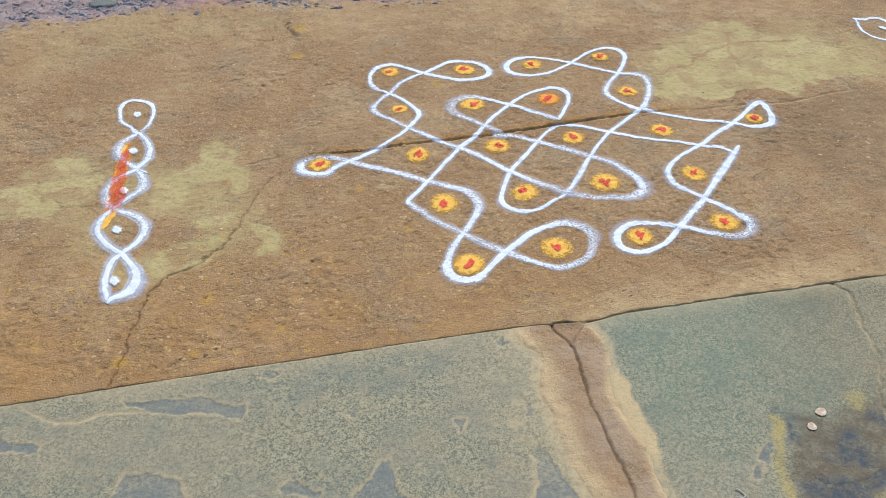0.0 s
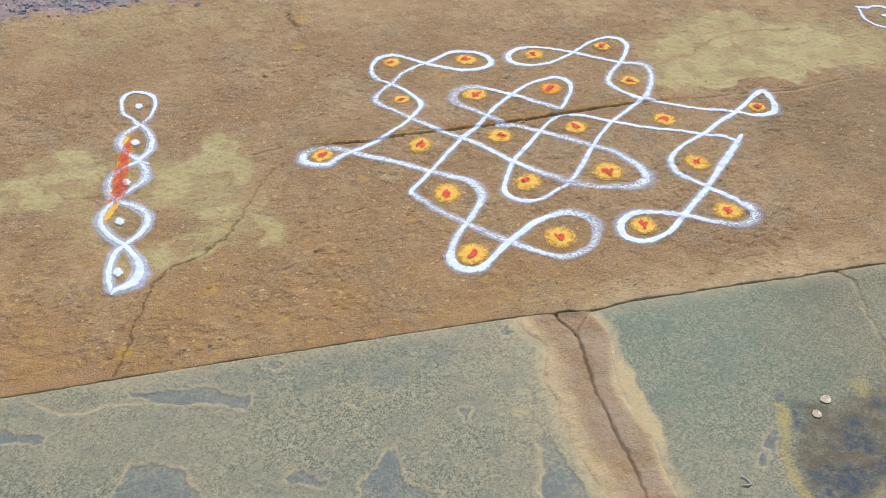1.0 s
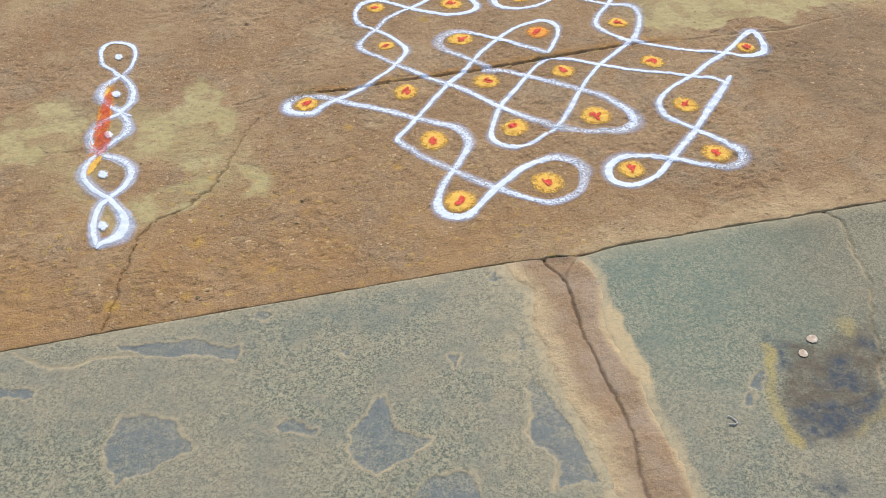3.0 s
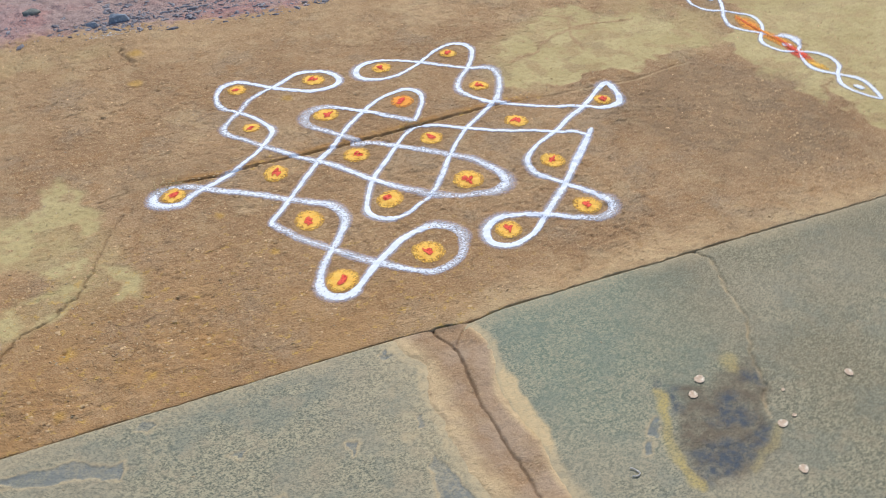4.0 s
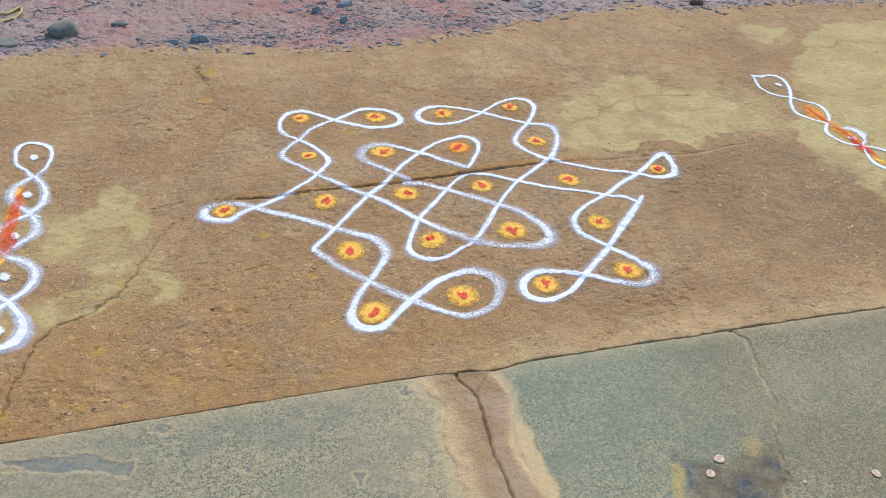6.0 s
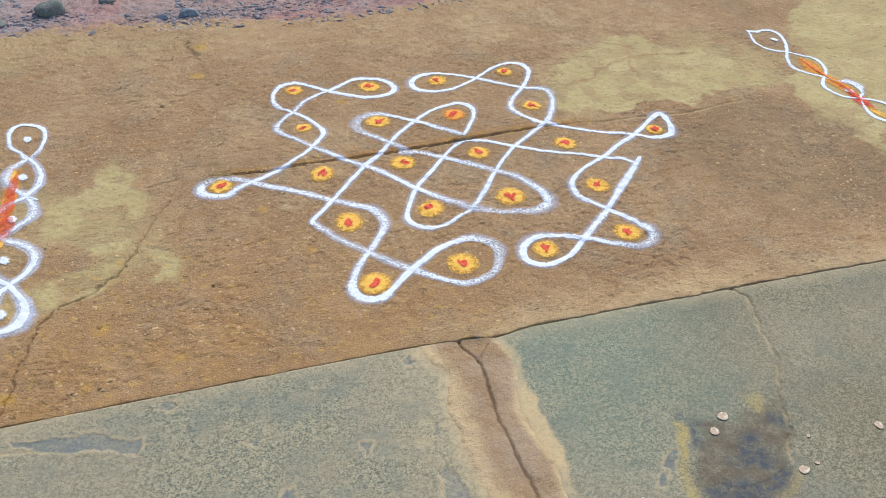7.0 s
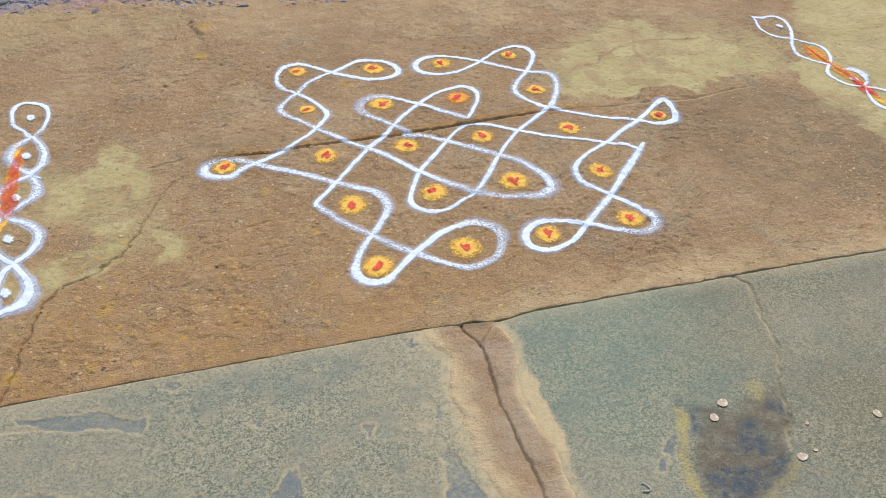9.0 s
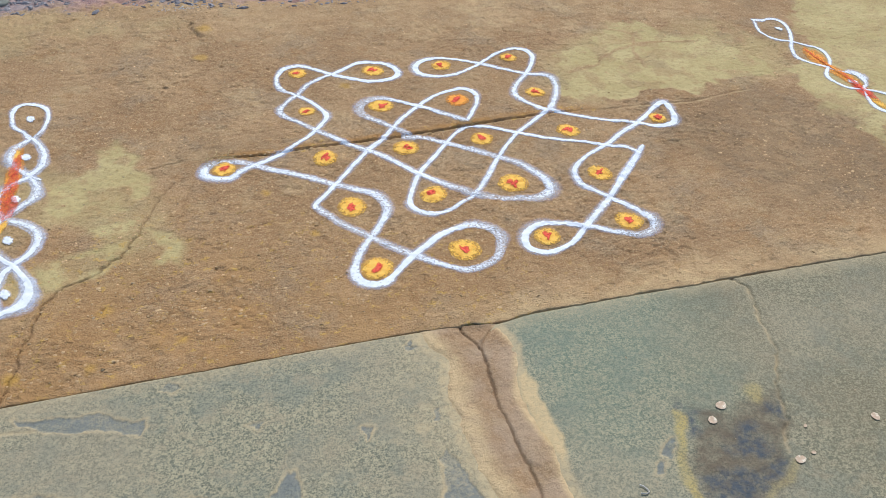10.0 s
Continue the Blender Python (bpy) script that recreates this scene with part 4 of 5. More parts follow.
# strokes: centre line, width, closeness of the powder
STROKES = [
    ([(-0.227, 0.432), (-0.148, 0.486), (-0.095, 0.487), (-0.050, 0.459), (-0.035, 0.407), (-0.061, 0.376), (-0.122, 0.370), (-0.174, 0.399), (-0.226, 0.435), (-0.276, 0.486), (-0.315, 0.509), (-0.361, 0.489), (-0.386, 0.428), (-0.378, 0.370), (-0.343, 0.332), (-0.305, 0.274), (-0.284, 0.212), (-0.294, 0.176), (-0.331, 0.123), (-0.376, 0.080), (-0.418, 0.047)], 0.015, 0.98),
    ([(-0.418, 0.047), (-0.465, 0.018), (-0.498, 0.003), (-0.533, -0.016), (-0.563, -0.038), (-0.597, -0.031), (-0.619, -0.011), (-0.612, 0.019), (-0.585, 0.032), (-0.535, 0.027), (-0.498, 0.003), (-0.457, -0.027), (-0.393, -0.068), (-0.331, -0.116), (-0.282, -0.151), (-0.246, -0.176), (-0.227, -0.211), (-0.227, -0.253), (-0.245, -0.288), (-0.281, -0.340)], 0.019, 0.80),
    ([(-0.281, -0.340), (-0.312, -0.381), (-0.332, -0.417), (-0.343, -0.454), (-0.335, -0.485), (-0.308, -0.501), (-0.282, -0.495), (-0.250, -0.464), (-0.208, -0.425), (-0.168, -0.396), (-0.120, -0.364), (-0.062, -0.350), (-0.026, -0.362), (-0.004, -0.397), (-0.012, -0.437), (-0.039, -0.478), (-0.084, -0.498), (-0.121, -0.494), (-0.163, -0.466), (-0.203, -0.428), (-0.244, -0.389), (-0.282, -0.346), (-0.315, -0.307), (-0.346, -0.267), (-0.371, -0.223), (-0.383, -0.198)], 0.018, 0.74),
    ([(-0.227, 0.432), (-0.254, 0.423), (-0.301, 0.389), (-0.339, 0.338), (-0.372, 0.301), (-0.398, 0.261), (-0.394, 0.225), (-0.359, 0.181), (-0.326, 0.134), (-0.291, 0.092), (-0.261, 0.057), (-0.238, 0.038)], 0.014, 0.85),
    ([(-0.242, 0.041), (-0.211, 0.010), (-0.170, -0.035), (-0.118, -0.114), (-0.064, -0.176), (-0.003, -0.233), (0.050, -0.263), (0.100, -0.278), (0.142, -0.280), (0.177, -0.258), (0.182, -0.217), (0.164, -0.167), (0.142, -0.128), (0.109, -0.095), (0.051, -0.044), (-0.009, 0.005), (-0.060, 0.041), (-0.114, 0.058)], 0.020, 0.62),
    ([(-0.085, 0.061), (-0.110, 0.084), (-0.145, 0.131), (-0.176, 0.168), (-0.190, 0.209), (-0.174, 0.247), (-0.130, 0.265), (-0.085, 0.246), (-0.032, 0.202), (0.019, 0.156), (0.056, 0.117), (0.079, 0.091)], 0.017, 0.62),
    ([(-0.387, -0.211), (-0.379, -0.192), (-0.344, -0.151), (-0.298, -0.093), (-0.211, 0.012), (-0.152, 0.069), (-0.097, 0.136), (-0.033, 0.199), (0.029, 0.246), (0.086, 0.268), (0.127, 0.267), (0.147, 0.235), (0.137, 0.190), (0.105, 0.132), (0.076, 0.091)], 0.013, 0.95),
    ([(0.088, 0.068), (0.064, 0.066), (0.035, 0.048), (-0.011, -0.000), (-0.057, -0.055), (-0.111, -0.116), (-0.146, -0.179), (-0.164, -0.224), (-0.164, -0.259), (-0.131, -0.287), (-0.081, -0.281), (-0.038, -0.255), (-0.002, -0.229), (0.045, -0.174), (0.088, -0.112), (0.144, -0.041), (0.200, 0.015), (0.261, 0.063), (0.321, 0.110)], 0.013, 0.95),
    ([(0.321, 0.110), (0.368, 0.176), (0.394, 0.233), (0.399, 0.282), (0.382, 0.307), (0.336, 0.324), (0.274, 0.370), (0.219, 0.415), (0.159, 0.451), (0.094, 0.472), (0.046, 0.458), (0.023, 0.425), (0.027, 0.387), (0.071, 0.360), (0.132, 0.362), (0.206, 0.403), (0.267, 0.452), (0.334, 0.486), (0.379, 0.485), (0.397, 0.445), (0.379, 0.390), (0.336, 0.324), (0.293, 0.278), (0.264, 0.232), (0.260, 0.188), (0.284, 0.144), (0.321, 0.110)], 0.015, 0.95),
    ([(0.321, 0.110), (0.376, 0.064), (0.440, 0.026), (0.522, -0.009), (0.573, -0.038), (0.627, -0.037), (0.650, -0.005), (0.661, 0.050), (0.655, 0.074), (0.622, 0.058), (0.538, -0.010), (0.470, -0.050), (0.399, -0.099), (0.338, -0.131), (0.291, -0.167), (0.266, -0.201), (0.262, -0.251), (0.283, -0.287), (0.306, -0.321)], 0.015, 0.92),
    ([(0.306, -0.321), (0.334, -0.362), (0.357, -0.401), (0.364, -0.436), (0.345, -0.464), (0.306, -0.473), (0.262, -0.451), (0.203, -0.418), (0.153, -0.392), (0.101, -0.384), (0.065, -0.402), (0.046, -0.434), (0.049, -0.466), (0.081, -0.485), (0.124, -0.477), (0.159, -0.457), (0.205, -0.414), (0.306, -0.321), (0.386, -0.239), (0.449, -0.173), (0.491, -0.126)], 0.017, 0.80),
    ([(0.088, 0.068), (0.130, 0.053), (0.197, 0.006), (0.269, -0.038), (0.348, -0.074), (0.398, -0.101), (0.443, -0.122), (0.467, -0.152)], 0.013, 0.90),
    ([(-0.520, -0.012), (-0.535, -0.019), (-0.563, -0.038), (-0.597, -0.031), (-0.619, -0.011), (-0.612, 0.019)], 0.016, 1.15),
    ([(0.352, -0.269), (0.404, -0.217), (0.453, -0.168), (0.471, -0.144)], 0.020, 1.00),
]
for k, (pts, width, dens) in enumerate(STROKES):
    powder_line("white_line", pts, width, kolam, M_WHITE, 200 + 13 * k, dens, 0.0010 + 0.0001 * (k % 6))

# dots of turmeric with a red pinch: x, y, radius
DOTS = [
    [(-0.320, 0.460, 0.031), (-0.104, 0.434, 0.034), (0.101, 0.422, 0.031), (0.319, 0.435, 0.030)],
    [(-0.331, 0.237, 0.025), (-0.127, 0.224, 0.036), (0.086, 0.210, 0.036), (0.320, 0.209, 0.030)],
    [(-0.571, 0.003, 0.032), (-0.324, -0.002, 0.034), (-0.115, 0.004, 0.034), (0.090, 0.002, 0.033), (0.329, -0.009, 0.033), (0.599, -0.001, 0.026)],
    [(-0.301, -0.221, 0.037), (-0.103, -0.214, 0.036), (0.100, -0.212, 0.037), (0.326, -0.220, 0.034)],
    [(-0.295, -0.451, 0.036), (-0.096, -0.433, 0.036), (0.100, -0.432, 0.034), (0.309, -0.421, 0.034)],
]
_rng = random.Random(4)
for k, (x, y, r) in enumerate(d for row in DOTS for d in row):
    dot = powder_heap("powder_dot", x, y, r * _rng.uniform(0.75, 0.88), r * _rng.uniform(0.71, 0.86), _rng.uniform(0, 3), kolam,
                      M_ORANGE if k == 6 else M_YELLOW, 300 + k, _rng.uniform(0.85, 1.1), 0.0014, 0.0012, 0.14)
    for j in range(_rng.choice((3, 3, 4))):
        powder_heap("red_pinch", x + _rng.uniform(-0.22, 0.22) * r, y + _rng.uniform(-0.22, 0.22) * r, r * _rng.uniform(0.22, 0.42), r * _rng.uniform(0.09, 0.18),
                    _rng.choice((0.5, 0.7, 1.0, 1.9)) + _rng.uniform(-0.2, 0.2), dot, M_RED, 400 + 9 * k + j, 0.85, 0.0030 + 0.0004 * j, 0.0004, 0.4)

# braided strips at both sides
strip_left = drawing("kolam_strip", "braided white powder strip with a red-orange smear on earth")
strip_right = drawing("kolam_strip", "braided white powder strip with an orange smear on olive-stained earth")
LEFT_LINES = [
    ([(-1.022, 0.257), (-0.997, 0.296), (-0.989, 0.356), (-0.999, 0.407), (-1.027, 0.432), (-1.065, 0.433), (-1.080, 0.391), (-1.071, 0.327), (-1.045, 0.291), (-1.022, 0.257)], 0.012, 0.80),
    ([(-1.022, 0.257), (-1.003, 0.218), (-0.989, 0.169), (-0.992, 0.118), (-1.009, 0.090), (-1.021, 0.071), (-1.051, 0.052), (-1.074, 0.016), (-1.080, -0.024), (-1.069, -0.066), (-1.052, -0.093), (-1.019, -0.113), (-0.992, -0.145), (-0.981, -0.180), (-0.990, -0.221), (-1.007, -0.244), (-1.026, -0.263), (-1.042, -0.285), (-1.050, -0.322), (-1.050, -0.365), (-1.041, -0.420)], 0.013, 0.85),
    ([(-1.022, 0.257), (-1.041, 0.237), (-1.060, 0.209), (-1.066, 0.171), (-1.057, 0.137), (-1.037, 0.106), (-1.019, 0.081), (-1.004, 0.052), (-0.995, 0.015), (-1.002, -0.023), (-1.024, -0.047), (-1.059, -0.087), (-1.075, -0.113), (-1.085, -0.148), (-1.081, -0.181), (-1.062, -0.221), (-1.041, -0.247), (-1.026, -0.263), (-1.003, -0.305), (-0.990, -0.340), (-0.989, -0.372), (-1.004, -0.398), (-1.026, -0.410), (-1.041, -0.426)], 0.014, 0.80),
    ([(-1.019, 0.081), (-1.002, 0.065), (-0.988, 0.054)], 0.008, 0.60),
    ([(-1.041, -0.420), (-1.027, -0.412), (-1.012, -0.407), (-0.997, -0.394), (-0.989, -0.372), (-0.990, -0.341), (-0.996, -0.313)], 0.021, 1.05),
    ([(-1.022, 0.257), (-1.003, 0.218), (-0.989, 0.169), (-0.992, 0.118), (-1.009, 0.090), (-1.021, 0.071), (-1.051, 0.052), (-1.074, 0.016), (-1.080, -0.024), (-1.069, -0.066), (-1.052, -0.093), (-1.019, -0.113), (-0.992, -0.145), (-0.981, -0.180), (-0.990, -0.221), (-1.007, -0.244), (-1.026, -0.263), (-1.042, -0.285), (-1.050, -0.322), (-1.050, -0.365), (-1.041, -0.420)], 0.024, -0.60),
    ([(-1.022, 0.257), (-1.041, 0.237), (-1.060, 0.209), (-1.066, 0.171), (-1.057, 0.137), (-1.037, 0.106), (-1.019, 0.081), (-1.004, 0.052), (-0.995, 0.015), (-1.002, -0.023), (-1.024, -0.047), (-1.059, -0.087), (-1.075, -0.113), (-1.085, -0.148), (-1.081, -0.181), (-1.062, -0.221), (-1.041, -0.247), (-1.026, -0.263), (-1.003, -0.305), (-0.990, -0.340), (-0.989, -0.372), (-1.004, -0.398), (-1.026, -0.410), (-1.041, -0.426)], 0.024, -0.60),
    ([(-1.041, -0.420), (-1.027, -0.412), (-1.012, -0.407), (-0.997, -0.394), (-0.989, -0.372), (-0.990, -0.341), (-0.996, -0.313)], 0.034, -0.60),
]
RIGHT_LINES = [
    ([(1.238, 0.540), (1.264, 0.526), (1.318, 0.523), (1.327, 0.478), (1.305, 0.413), (1.268, 0.352), (1.242, 0.313), (1.219, 0.254), (1.228, 0.213), (1.250, 0.185), (1.268, 0.166), (1.291, 0.127), (1.323, 0.114), (1.334, 0.082), (1.315, 0.037), (1.292, 0.018), (1.262, -0.044), (1.252, -0.088), (1.268, -0.125), (1.292, -0.150), (1.325, -0.190), (1.328, -0.235), (1.312, -0.285), (1.300, -0.312)], 0.013, 0.85),
    ([(1.239, 0.530), (1.211, 0.455), (1.213, 0.414), (1.228, 0.376), (1.268, 0.352), (1.300, 0.317), (1.327, 0.278), (1.320, 0.230), (1.292, 0.182), (1.252, 0.142), (1.229, 0.104), (1.233, 0.062), (1.249, 0.030), (1.285, 0.012), (1.325, -0.015), (1.345, -0.055), (1.332, -0.110), (1.292, -0.150), (1.262, -0.195), (1.262, -0.240), (1.280, -0.285), (1.300, -0.312)], 0.011, 0.85),
    ([(1.232, 0.535), (1.250, 0.527), (1.275, 0.517)], 0.026, 1.00),
    ([(1.305, 0.124), (1.325, 0.112), (1.334, 0.085), (1.322, 0.050)], 0.024, 1.00),
]
for strip, lines, seed in ((strip_left, LEFT_LINES, 500), (strip_right, RIGHT_LINES, 600)):
    for k, (pts, width, dens) in enumerate(lines):
        powder_line("white_line", pts, width, strip, M_WHITE, seed + 11 * k, dens, 0.0015 + 0.0001 * k if dens > 0 else 0.0010, 0.8)
for strip, dots in ((strip_left, [(-1.032, 0.356), (-1.030, 0.165), (-1.039, -0.016), (-1.042, -0.173), (-1.032, -0.356)]),
                    (strip_right, [(1.285, 0.447), (1.284, 0.060), (1.29, -0.235)])):
    for k, (x, y) in enumerate(dots):
        powder_heap("white_dot", x, y, 0.009, 0.014, 0.3, strip, M_WHITE, 700 + k, 1.4, 0.0024, 0.0008, 0.3)
for k, (x, y, rx, ry, turn, m) in enumerate([
        (-1.056, 0.185, 0.011, 0.034, 0.0, M_YELLOW), (-1.056, 0.045, 0.016, 0.125, -0.10, M_ORANGE), (-1.066, -0.130, 0.010, 0.042, -0.35, M_YELLOW),
        (-1.050, 0.125, 0.009, 0.050, -0.10, M_RED), (-1.055, 0.035, 0.012, 0.060, -0.10, M_RED), (-1.050, -0.050, 0.014, 0.042, -0.05, M_RED)]):
    powder_heap("red_orange_smear", x, y, rx, ry, turn, strip_left, m, 720 + k, 0.55 if k == 1 else 0.18 if k > 2 else 0.8, (0.0011 if k < 3 else 0.0036) + 0.0002 * k, 0.0003, 0.35)
for k, (x, y, rx, ry, turn, m) in enumerate([
        (1.278, 0.235, 0.024, 0.060, -0.1, M_ORANGE), (1.282, 0.115, 0.021, 0.080, 0.1, M_ORANGE), (1.280, 0.0, 0.020, 0.055, -0.05, M_RED),
        (1.277, -0.075, 0.013, 0.035, 0.1, M_YELLOW), (1.280, 0.20, 0.006, 0.07, 0.05, M_RED)]):
    powder_heap("red_orange_smear", x, y, rx, ry, turn, strip_right, m, 740 + k, 0.5, 0.0011 + 0.0002 * k, 0.0003, 0.35)


for k, (x, y, rx, ry, turn, m) in enumerate([(1.281, 0.150, 0.006, 0.075, 0.06, M_ORANGE), (1.282, 0.035, 0.006, 0.070, -0.04, M_RED)]):
    powder_heap("red_orange_smear", x, y, rx, ry, turn, strip_right, m, 760 + k, 0.45, 0.0044 + 0.0003 * k, 0.0003, 0.35)

# ---- loose things ----
def stone_mesh(seed, rx, ry, rz, flat=0.0):
    """A lumpy stone, its underside cut flat at z = 0."""
    bm = bmesh.new()
    bmesh.ops.create_icosphere(bm, subdivisions=3, radius=1.0)
    off = Vector((seed * 3.7, seed * 1.3, seed * 2.1))
    for v in bm.verts:
        r = 1 + 0.24 * noise.noise(v.co * 1.3 + off) + 0.14 * noise.noise(v.co * 3.1 + off) + 0.06 * noise.noise(v.co * 7.0 + off)
        p = v.co * r
        p.z = min(p.z, 0.75 - flat) if flat else p.z
        v.co = Vector((p.x * rx, p.y * ry, max(p.z * rz + rz * 0.55, 0.0)))
    return bm


def rock(x, y, rx, ry, rz, turn, material, label, seed, flat=0.0):
    ob = part("rock", stone_mesh(seed, rx, ry, rz, flat), material)
    ob.matrix_world = pose(x, y, float(height(x, y)) - 0.004, 0, 0, turn)
    return tagged(ob, label, "rock")


def shard(x, y, rx, ry, rz, turn, label, seed):
    """A broken, angular flake of slate with flat faces."""
    rng = random.Random(seed)
    bm = bmesh.new()
    for k in range(7):
        a = 2 * math.pi * (k + rng.uniform(-0.35, 0.35)) / 7
        d = rng.uniform(0.65, 1.1)
        bm.verts.new((rx * d * math.cos(a), ry * d * math.sin(a), 0))
        if k % 3 != 2:
            bm.verts.new((0.72 * rx * d * math.cos(a), 0.72 * ry * d * math.sin(a), 2 * rz * rng.uniform(0.45, 1.0)))
    hull = bmesh.ops.convex_hull(bm, input=bm.verts[:])
    bmesh.ops.delete(bm, geom=[v for v in hull["geom_interior"] if isinstance(v, bmesh.types.BMVert)], context="VERTS")
    bmesh.ops.bevel(bm, geom=bm.edges[:], offset=0.0012, segments=1, affect="EDGES")
    ob = part("rock", bm, M_SLATE, smooth=False)
    ob.matrix_world = pose(x, y, float(height(x, y)) - 0.003, 4, -3, turn)
    return tagged(ob, label, "rock")


rock(-1.02, 1.245, 0.048, 0.038, 0.032, 12, M_ROCK, "rounded dark grey-green rock lying on pinkish soil", 1)
rock(-1.20, 1.17, 0.045, 0.035, 0.016, 5, M_ROCK, "flat grey-green stone at the gravel's edge", 2, 0.3)
shard(-0.575, 1.12, 0.042, 0.024, 0.014, 8, "flat blue-grey slate chip at the gravel's edge", 3)
shard(-0.66, 1.105, 0.030, 0.018, 0.010, -10, "small flat blue-grey slate chip", 4)
shard(-0.02, 1.40, 0.045, 0.022, 0.013, 25, "long angular blue-grey slate chip on soil", 5)
shard(-0.139, 1.335, 0.020, 0.016, 0.014, 0, "small blue-grey stone on pinkish soil", 6)
shard(-0.055, 1.235, 0.022, 0.018, 0.014, 40, "small dark blue stone among gravel", 7)
rock(0.637, 1.395, 0.018, 0.014, 0.014, 0, M_BROWN, "small reddish-brown stone on soil", 8)
rock(1.418, 1.235, 0.030, 0.020, 0.018, -8, M_BROWN, "dark brown rock beside the earthen floor's edge", 9)
rock(-0.84, 1.30, 0.028, 0.020, 0.012, 15, M_ROCK, "small grey-green stone on pinkish soil", 10)


def chips(name, count, place, size, material, label, category, seed, tall=0.5):
    """Many small angular bits in one mesh, each lying on the ground."""
    rng = np.random.default_rng(seed)
    x, y = place(rng, count)
    r = size(rng, len(x), x, y)
    turn = rng.uniform(0, 6.3, len(x))
    lean = rng.uniform(0.35, 1.0, len(x))
    ct, st = np.cos(turn), np.sin(turn)
    zb = height(x, y) if name != "slab_grit" else np.full(len(x), SLAB_TOP)
    verts, faces = [], []
    for i in range(len(x)):
        b = len(verts)
        k = 5
        for ring, (q, h) in enumerate(((1.0, -0.15), (0.9, 0.45), (0.45, 1.0))):
            for j in range(k):
                a = 2 * math.pi * (j + 0.3 * rng.random()) / k
                d = q * r[i] * (0.55 + 0.9 * rng.random())
                u, v = 1.25 * d * math.cos(a), d * math.sin(a) * lean[i] * 0.8
                ex, ey = u * ct[i] - v * st[i], u * st[i] + v * ct[i]
                verts.append((x[i] + ex, y[i] + ey, zb[i] + h * r[i] * tall * (0.7 + 0.5 * rng.random())))
        for ring in range(2):
            for j in range(k):
                p, q = b + ring * k + j, b + ring * k + (j + 1) % k
                faces.append((p, q, q + k, p + k))
        faces.append(tuple(range(b + 2 * k, b + 3 * k)))
    ob = from_lists(name, verts, faces, material, smooth=False)
    return tagged(ob, label, category, kind="stuff")


def gravel_place(rng, count):
    x, y = rng.uniform(-1.9, 3.0, count), rng.uniform(0.93, 2.6, count)
    band = np.exp(-np.abs(y - np.interp(x, SOIL_X, SOIL_Y) - 0.07) / 0.10)
    cluster = sstep(-0.04, 0.28, fbm(x, y, 5.5, 141)) * (0.45 + 0.55 * sstep(-0.2, 0.3, fbm(x, y, 15, 142)))
    verge = sstep(-0.15, 0.30, fbm(x, y, 9, 143))
    keep = (soil_mask(x, y + 0.045) > 0.2) & (rng.random(count) < 0.045 + 0.75 * band * verge + 0.85 * cluster + 0.5 * sstep(0.9, 1.35, x))
    return x[keep], y[keep]


chips("gravel", 44000, gravel_place, lambda rng, n, x, y: 0.0024 + 0.014 * rng.random(n) ** 7, M_CHIP,
      "scattered dark blue-grey stone chips on pinkish soil", "gravel", 11, 0.34)
chips("pale_gravel", 14000, gravel_place, lambda rng, n, x, y: 0.0020 + 0.0110 * rng.random(n) ** 5, M_PALE_CHIP,
      "scattered pale pinkish-grey stone chips on soil", "gravel", 19, 0.45)


def verge_place(rng, count):
    k = rng.integers(0, 9, count)
    cx = np.array([-1.02, -1.15, -0.60, -0.55, -0.02, -0.06, 0.30, 0.40, -0.30])[k]
    cy = np.array([1.20, 1.15, 1.12, 1.11, 1.33, 1.20, 1.25, 1.17, 1.12])[k]
    return cx + rng.normal(0, 0.085, count), cy + rng.normal(0, 0.032, count)


chips("verge_chips", 1500, verge_place, lambda rng, n, x, y: 0.0025 + 0.0095 * rng.random(n) ** 4, M_CHIP,
      "clustered blue-grey stone chips along the gravel's edge", "gravel", 29, 0.4)


def floor_place(rng, count):
    x, y = rng.uniform(-1.7, 2.2, count), rng.uniform(-0.64, 1.15, count)
    keep = rng.random(count) < 0.35 + 0.6 * sstep(-0.1, 0.5, fbm(x, y, 5, 151))
    return x[keep], y[keep]


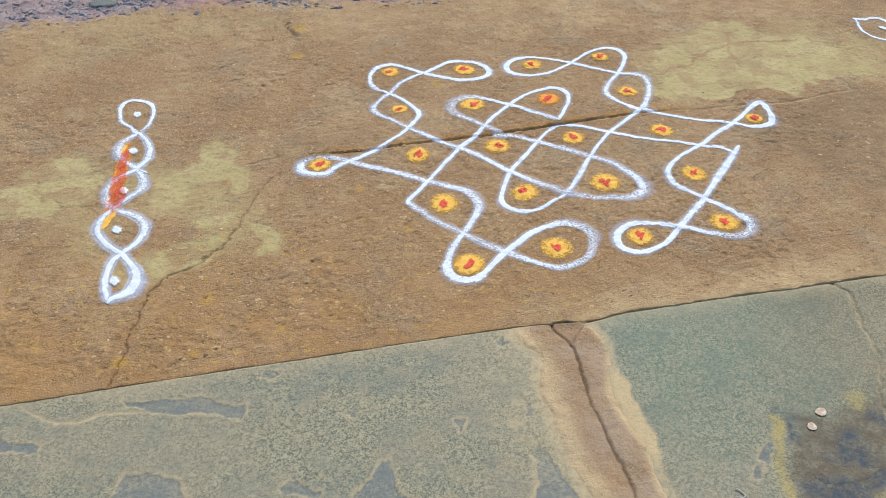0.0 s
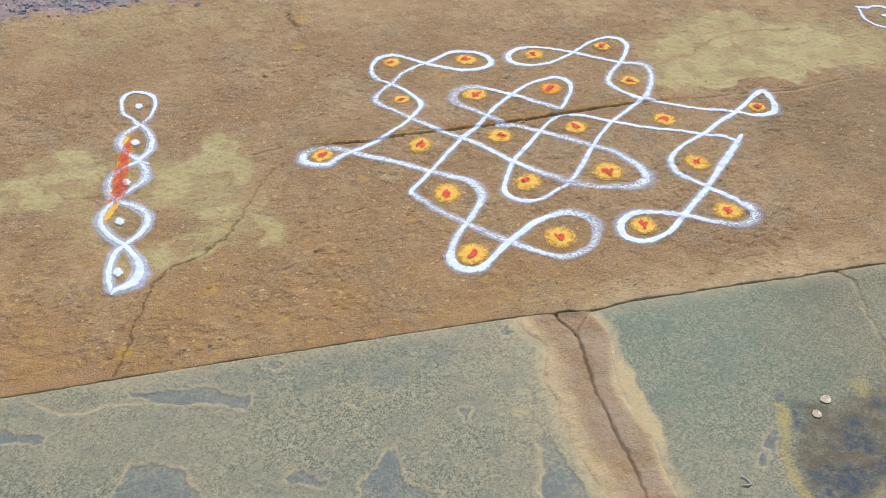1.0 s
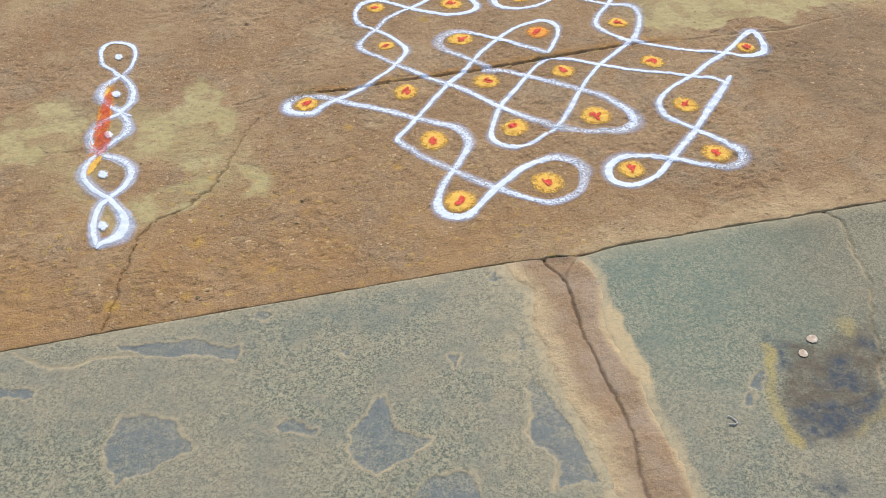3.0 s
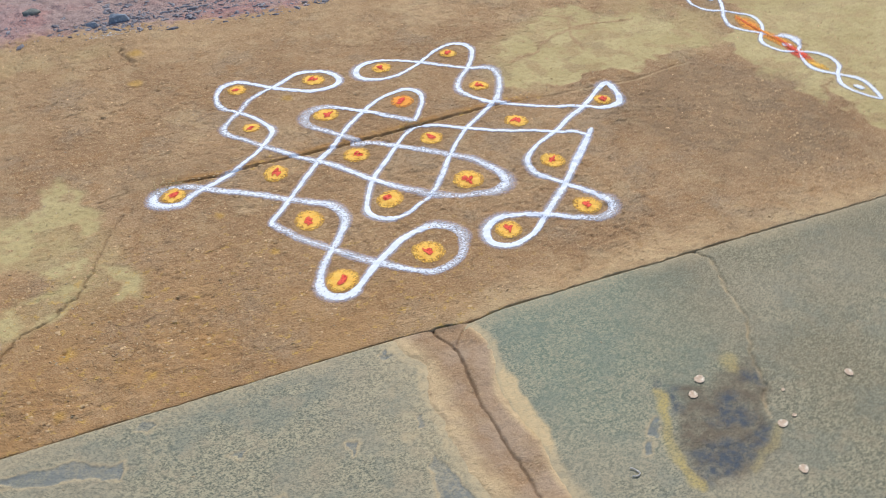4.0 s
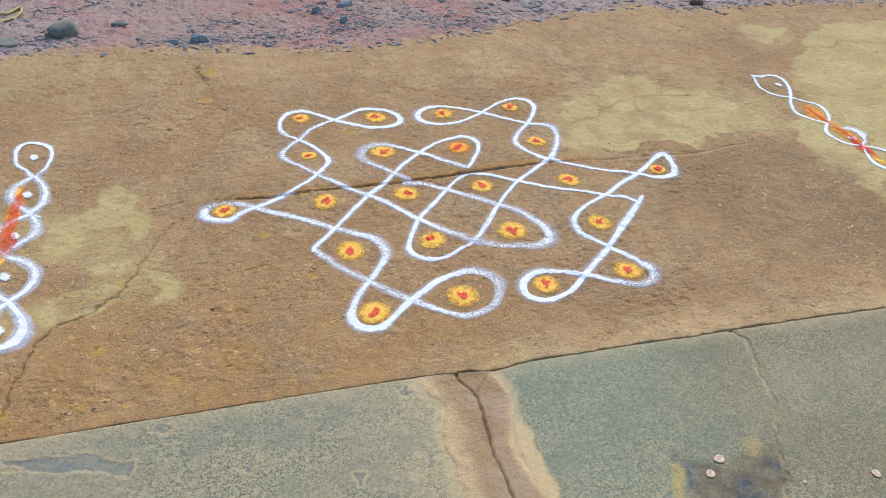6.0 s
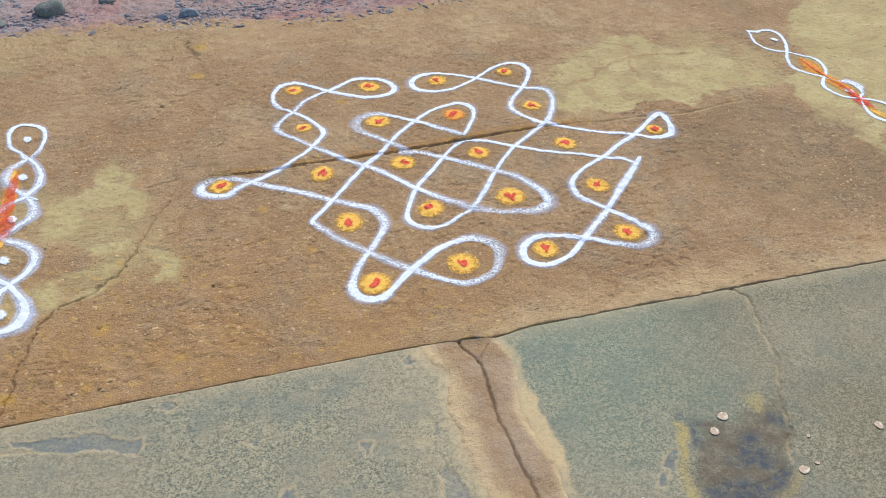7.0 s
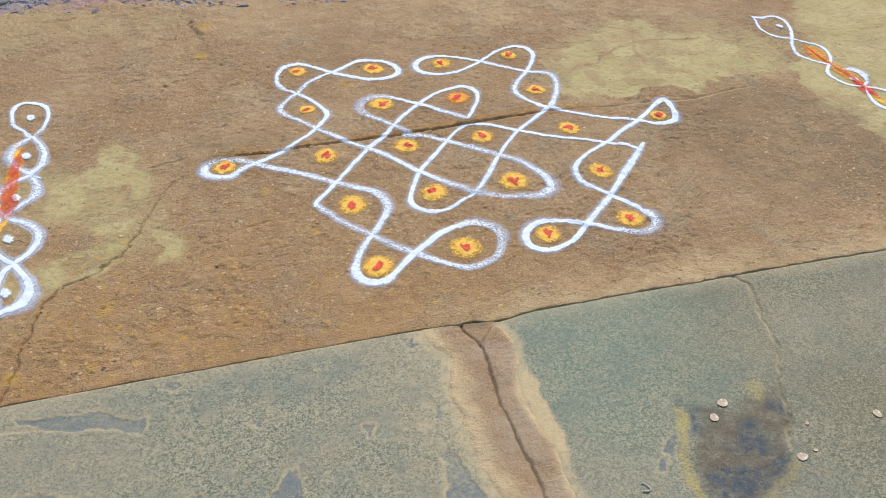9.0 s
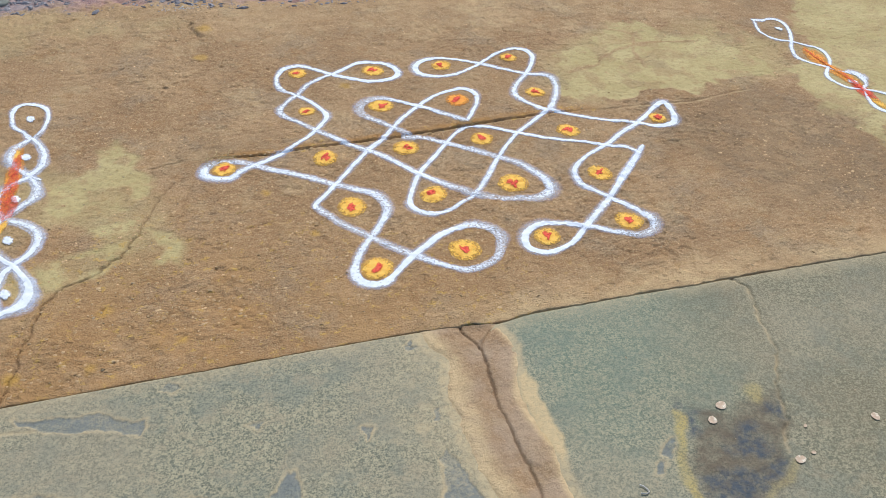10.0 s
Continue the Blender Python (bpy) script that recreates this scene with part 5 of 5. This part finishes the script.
chips("grit", 4000, floor_place, lambda rng, n, x, y: 0.0009 + 0.0022 * rng.random(n) ** 3, M_GRIT, "fine pale grit on the earthen floor", "grit", 12, 0.6)
def crumbs(name, count, place, low, high, material, label, category, seed):
    """Very many tiny crumbs, five faces each, in one mesh."""
    rng = np.random.default_rng(seed)
    x, y = place(rng, count)
    n, k = len(x), 5
    r = low + (high - low) * rng.random(n) ** 4
    a = rng.uniform(0, 6.3, n)[:, None] + np.arange(k) * 2 * math.pi / k
    d = r[:, None] * rng.uniform(0.6, 1.3, (n, k))
    ring = np.stack([x[:, None] + d * np.cos(a), y[:, None] + d * np.sin(a) * 0.85, np.broadcast_to((height(x, y) - 0.0006)[:, None], (n, k))], -1)
    top = np.stack([x + r * rng.uniform(-0.4, 0.4, n), y + r * rng.uniform(-0.4, 0.4, n), height(x, y) + r * rng.uniform(0.15, 0.5, n)], -1)
    co = np.concatenate([ring, top[:, None]], 1).reshape(-1, 3)
    base = (np.arange(n) * (k + 1))[:, None]
    j = np.arange(k)
    tri = np.stack([base + j, base + (j + 1) % k, np.broadcast_to(base + k, (n, k))], -1).reshape(-1, 3)
    me = bpy.data.meshes.new(name)
    me.vertices.add(len(co)), me.loops.add(len(tri) * 3), me.polygons.add(len(tri))
    me.vertices.foreach_set("co", co.ravel())
    me.loops.foreach_set("vertex_index", tri.ravel())
    me.polygons.foreach_set("loop_start", np.arange(len(tri)) * 3)
    me.update(calc_edges=True)
    me.materials.append(material)
    return tagged(new(name, me), label, category, kind="stuff")


def crumb_place(rng, count):
    x, y = rng.uniform(-1.7, 2.2, count), rng.uniform(-0.645, 1.1, count)
    patchy = sstep(-0.25, 0.45, fbm(x, y, 6, 161)) * (1 - 0.85 * any_blob(x, y, OLIVE, 0.045, 0.03, 81))
    keep = (rng.random(count) < 0.10 + 0.9 * patchy) & (soil_mask(x, y) < 0.3)
    return x[keep], y[keep]


crumbs("crumbs", 90000, crumb_place, 0.0011, 0.0062, M_CRUMB, "loose brown crumbs of dry earth on the floor", "earth crumbs", 17)
chips("clods", 3000, floor_place, lambda rng, n, x, y: 0.0010 + 0.0026 * rng.random(n) ** 4, M_CRUMB, "small brown crumbs of earth on the floor", "earth crumbs", 13, 0.6)


def slab_place(rng, count):
    return rng.uniform(-1.3, 0.7, count), rng.uniform(-1.35, -0.68, count)


chips("slab_grit", 90, slab_place, lambda rng, n, x, y: 0.0008 + 0.0030 * rng.random(n) ** 4, M_GRIT, "few pale grains on the stone slabs", "grit", 14, 0.5)


def petal(x, y, rx, ry, turn, seed):
    """A dried, slightly cupped oval petal with a frilled rim."""
    bm = bmesh.new()
    bmesh.ops.create_icosphere(bm, subdivisions=3, radius=1.0)
    for v in bm.verts:
        a = math.atan2(v.co.y, v.co.x)
        frill = 1 + 0.05 * math.sin(3 * a + seed) + 0.03 * math.sin(7 * a + 2 * seed)
        d = min(1.0, math.hypot(v.co.x, v.co.y))
        v.co = Vector((v.co.x * rx * frill, v.co.y * ry * frill, 0.0008 + v.co.z * 0.0007 + 0.0009 * d * d + 0.0004 * d * math.sin(9 * a + seed)))
    ob = part("petal", bm, M_PETAL)
    ob.matrix_world = pose(x, y, SLAB_TOP, 0, 0, turn)
    return tagged(ob, "pale dried petal lying on the stained stone slab", "petal", "fallen petals")


for k, (x, y, rx, ry, turn) in enumerate([(0.220, -0.977, 0.0105, 0.009, 20), (0.187, -1.004, 0.009, 0.008, 60), (0.290, -1.120, 0.010, 0.008, 10),
                                          (0.258, -1.210, 0.009, 0.008, 45), (0.481, -1.071, 0.009, 0.0075, 80), (0.321, -1.113, 0.0045, 0.0035, 0), (0.342, -1.058, 0.004, 0.003, 40)]):
    petal(x, y, rx, ry, turn, k)


def tube(name, pts, radius, material, label, category, group=""):
    """A thin round strand through places (x, y, height over the floor)."""
    bm = bmesh.new()
    rings = []
    p = [Vector((x, y, float(height(x, y)) + h)) for x, y, h in pts]
    for i, c in enumerate(p):
        t = (p[min(i + 1, len(p) - 1)] - p[max(i - 1, 0)]).normalized()
        u = t.cross(Vector((0, 0, 1))).normalized()
        w = u.cross(t)
        q = radius * (1 - 0.5 * (i / (len(p) - 1)) if category == "straw" else 1)
        rings.append([bm.verts.new(c + q * (math.cos(a) * u + math.sin(a) * w)) for a in (0, 1.05, 2.09, 3.14, 4.19, 5.24)])
    for r, s in zip(rings, rings[1:]):
        for j in range(6):
            bm.faces.new((r[j], r[(j + 1) % 6], s[(j + 1) % 6], s[j]))
    bm.faces.new(rings[0][::-1]), bm.faces.new(rings[-1])
    return tagged(part(name, bm, material), label, category, group)


def bent(pts, h, count=26):
    c, s = glide(pts, 0.002)
    pick = np.linspace(0, len(c) - 1, count).astype(int)
    return [(*c[i], h) for i in pick]


tube("cord", bent([(-1.34, 1.44), (-1.253, 1.457), (-1.224, 1.452), (-1.204, 1.492), (-1.184, 1.519), (-1.178, 1.47), (-1.196, 1.416), (-1.242, 1.367), (-1.33, 1.35)], 0.006, 50),
     0.0045, M_CORD, "loop of faded yellow cord lying on pinkish soil", "cord")
tube("thread", bent([(0.40, 1.275), (0.365, 1.265), (0.325, 1.235), (0.317, 1.19), (0.345, 1.16)], 0.004), 0.0016, M_THREAD, "curled white thread lying on gravelly soil", "thread")
tube("thread", [(x, y, 0.0012) for x, y in ((-0.004, -1.097), (0.001, -1.101), (0.004, -1.107), (0.006, -1.113), (0.001, -1.116), (-0.009, -1.113))],
     0.0012, M_THREAD, "tiny curled pale thread lying on the stone slab", "thread")
chips("lime_grains", 70, lambda rng, count: (rng.normal(-0.618, 0.030, count), rng.normal(0.997, 0.009, count)), lambda rng, n, x, y: 0.0015 + 0.0025 * rng.random(n) ** 3,
      M_LIME, "spilled white lime grains beside the gravel", "lime grains", 23, 0.5)
_rng = random.Random(9)
for x, y, count, spread in ((-0.575, 0.045, 9, 0.035), (0.070, 0.078, 12, 0.030), (-0.60, 0.03, 4, 0.02)):
    for _ in range(count):
        a, length = _rng.uniform(0, 6.3), _rng.uniform(0.018, 0.042)
        sx, sy = x + _rng.gauss(0, spread * 0.5), y + _rng.gauss(0, 0.010)
        rise = _rng.uniform(0.004, 0.02)
        tube("straw", [(sx + length * u * math.cos(a), sy + length * u * math.sin(a), 0.004 + rise * u * (1.3 - u)) for u in (0, 0.25, 0.5, 0.75, 1)],
             0.0008, M_STRAW, "short dry straw caught at the floor's crack", "straw", "bits of straw")
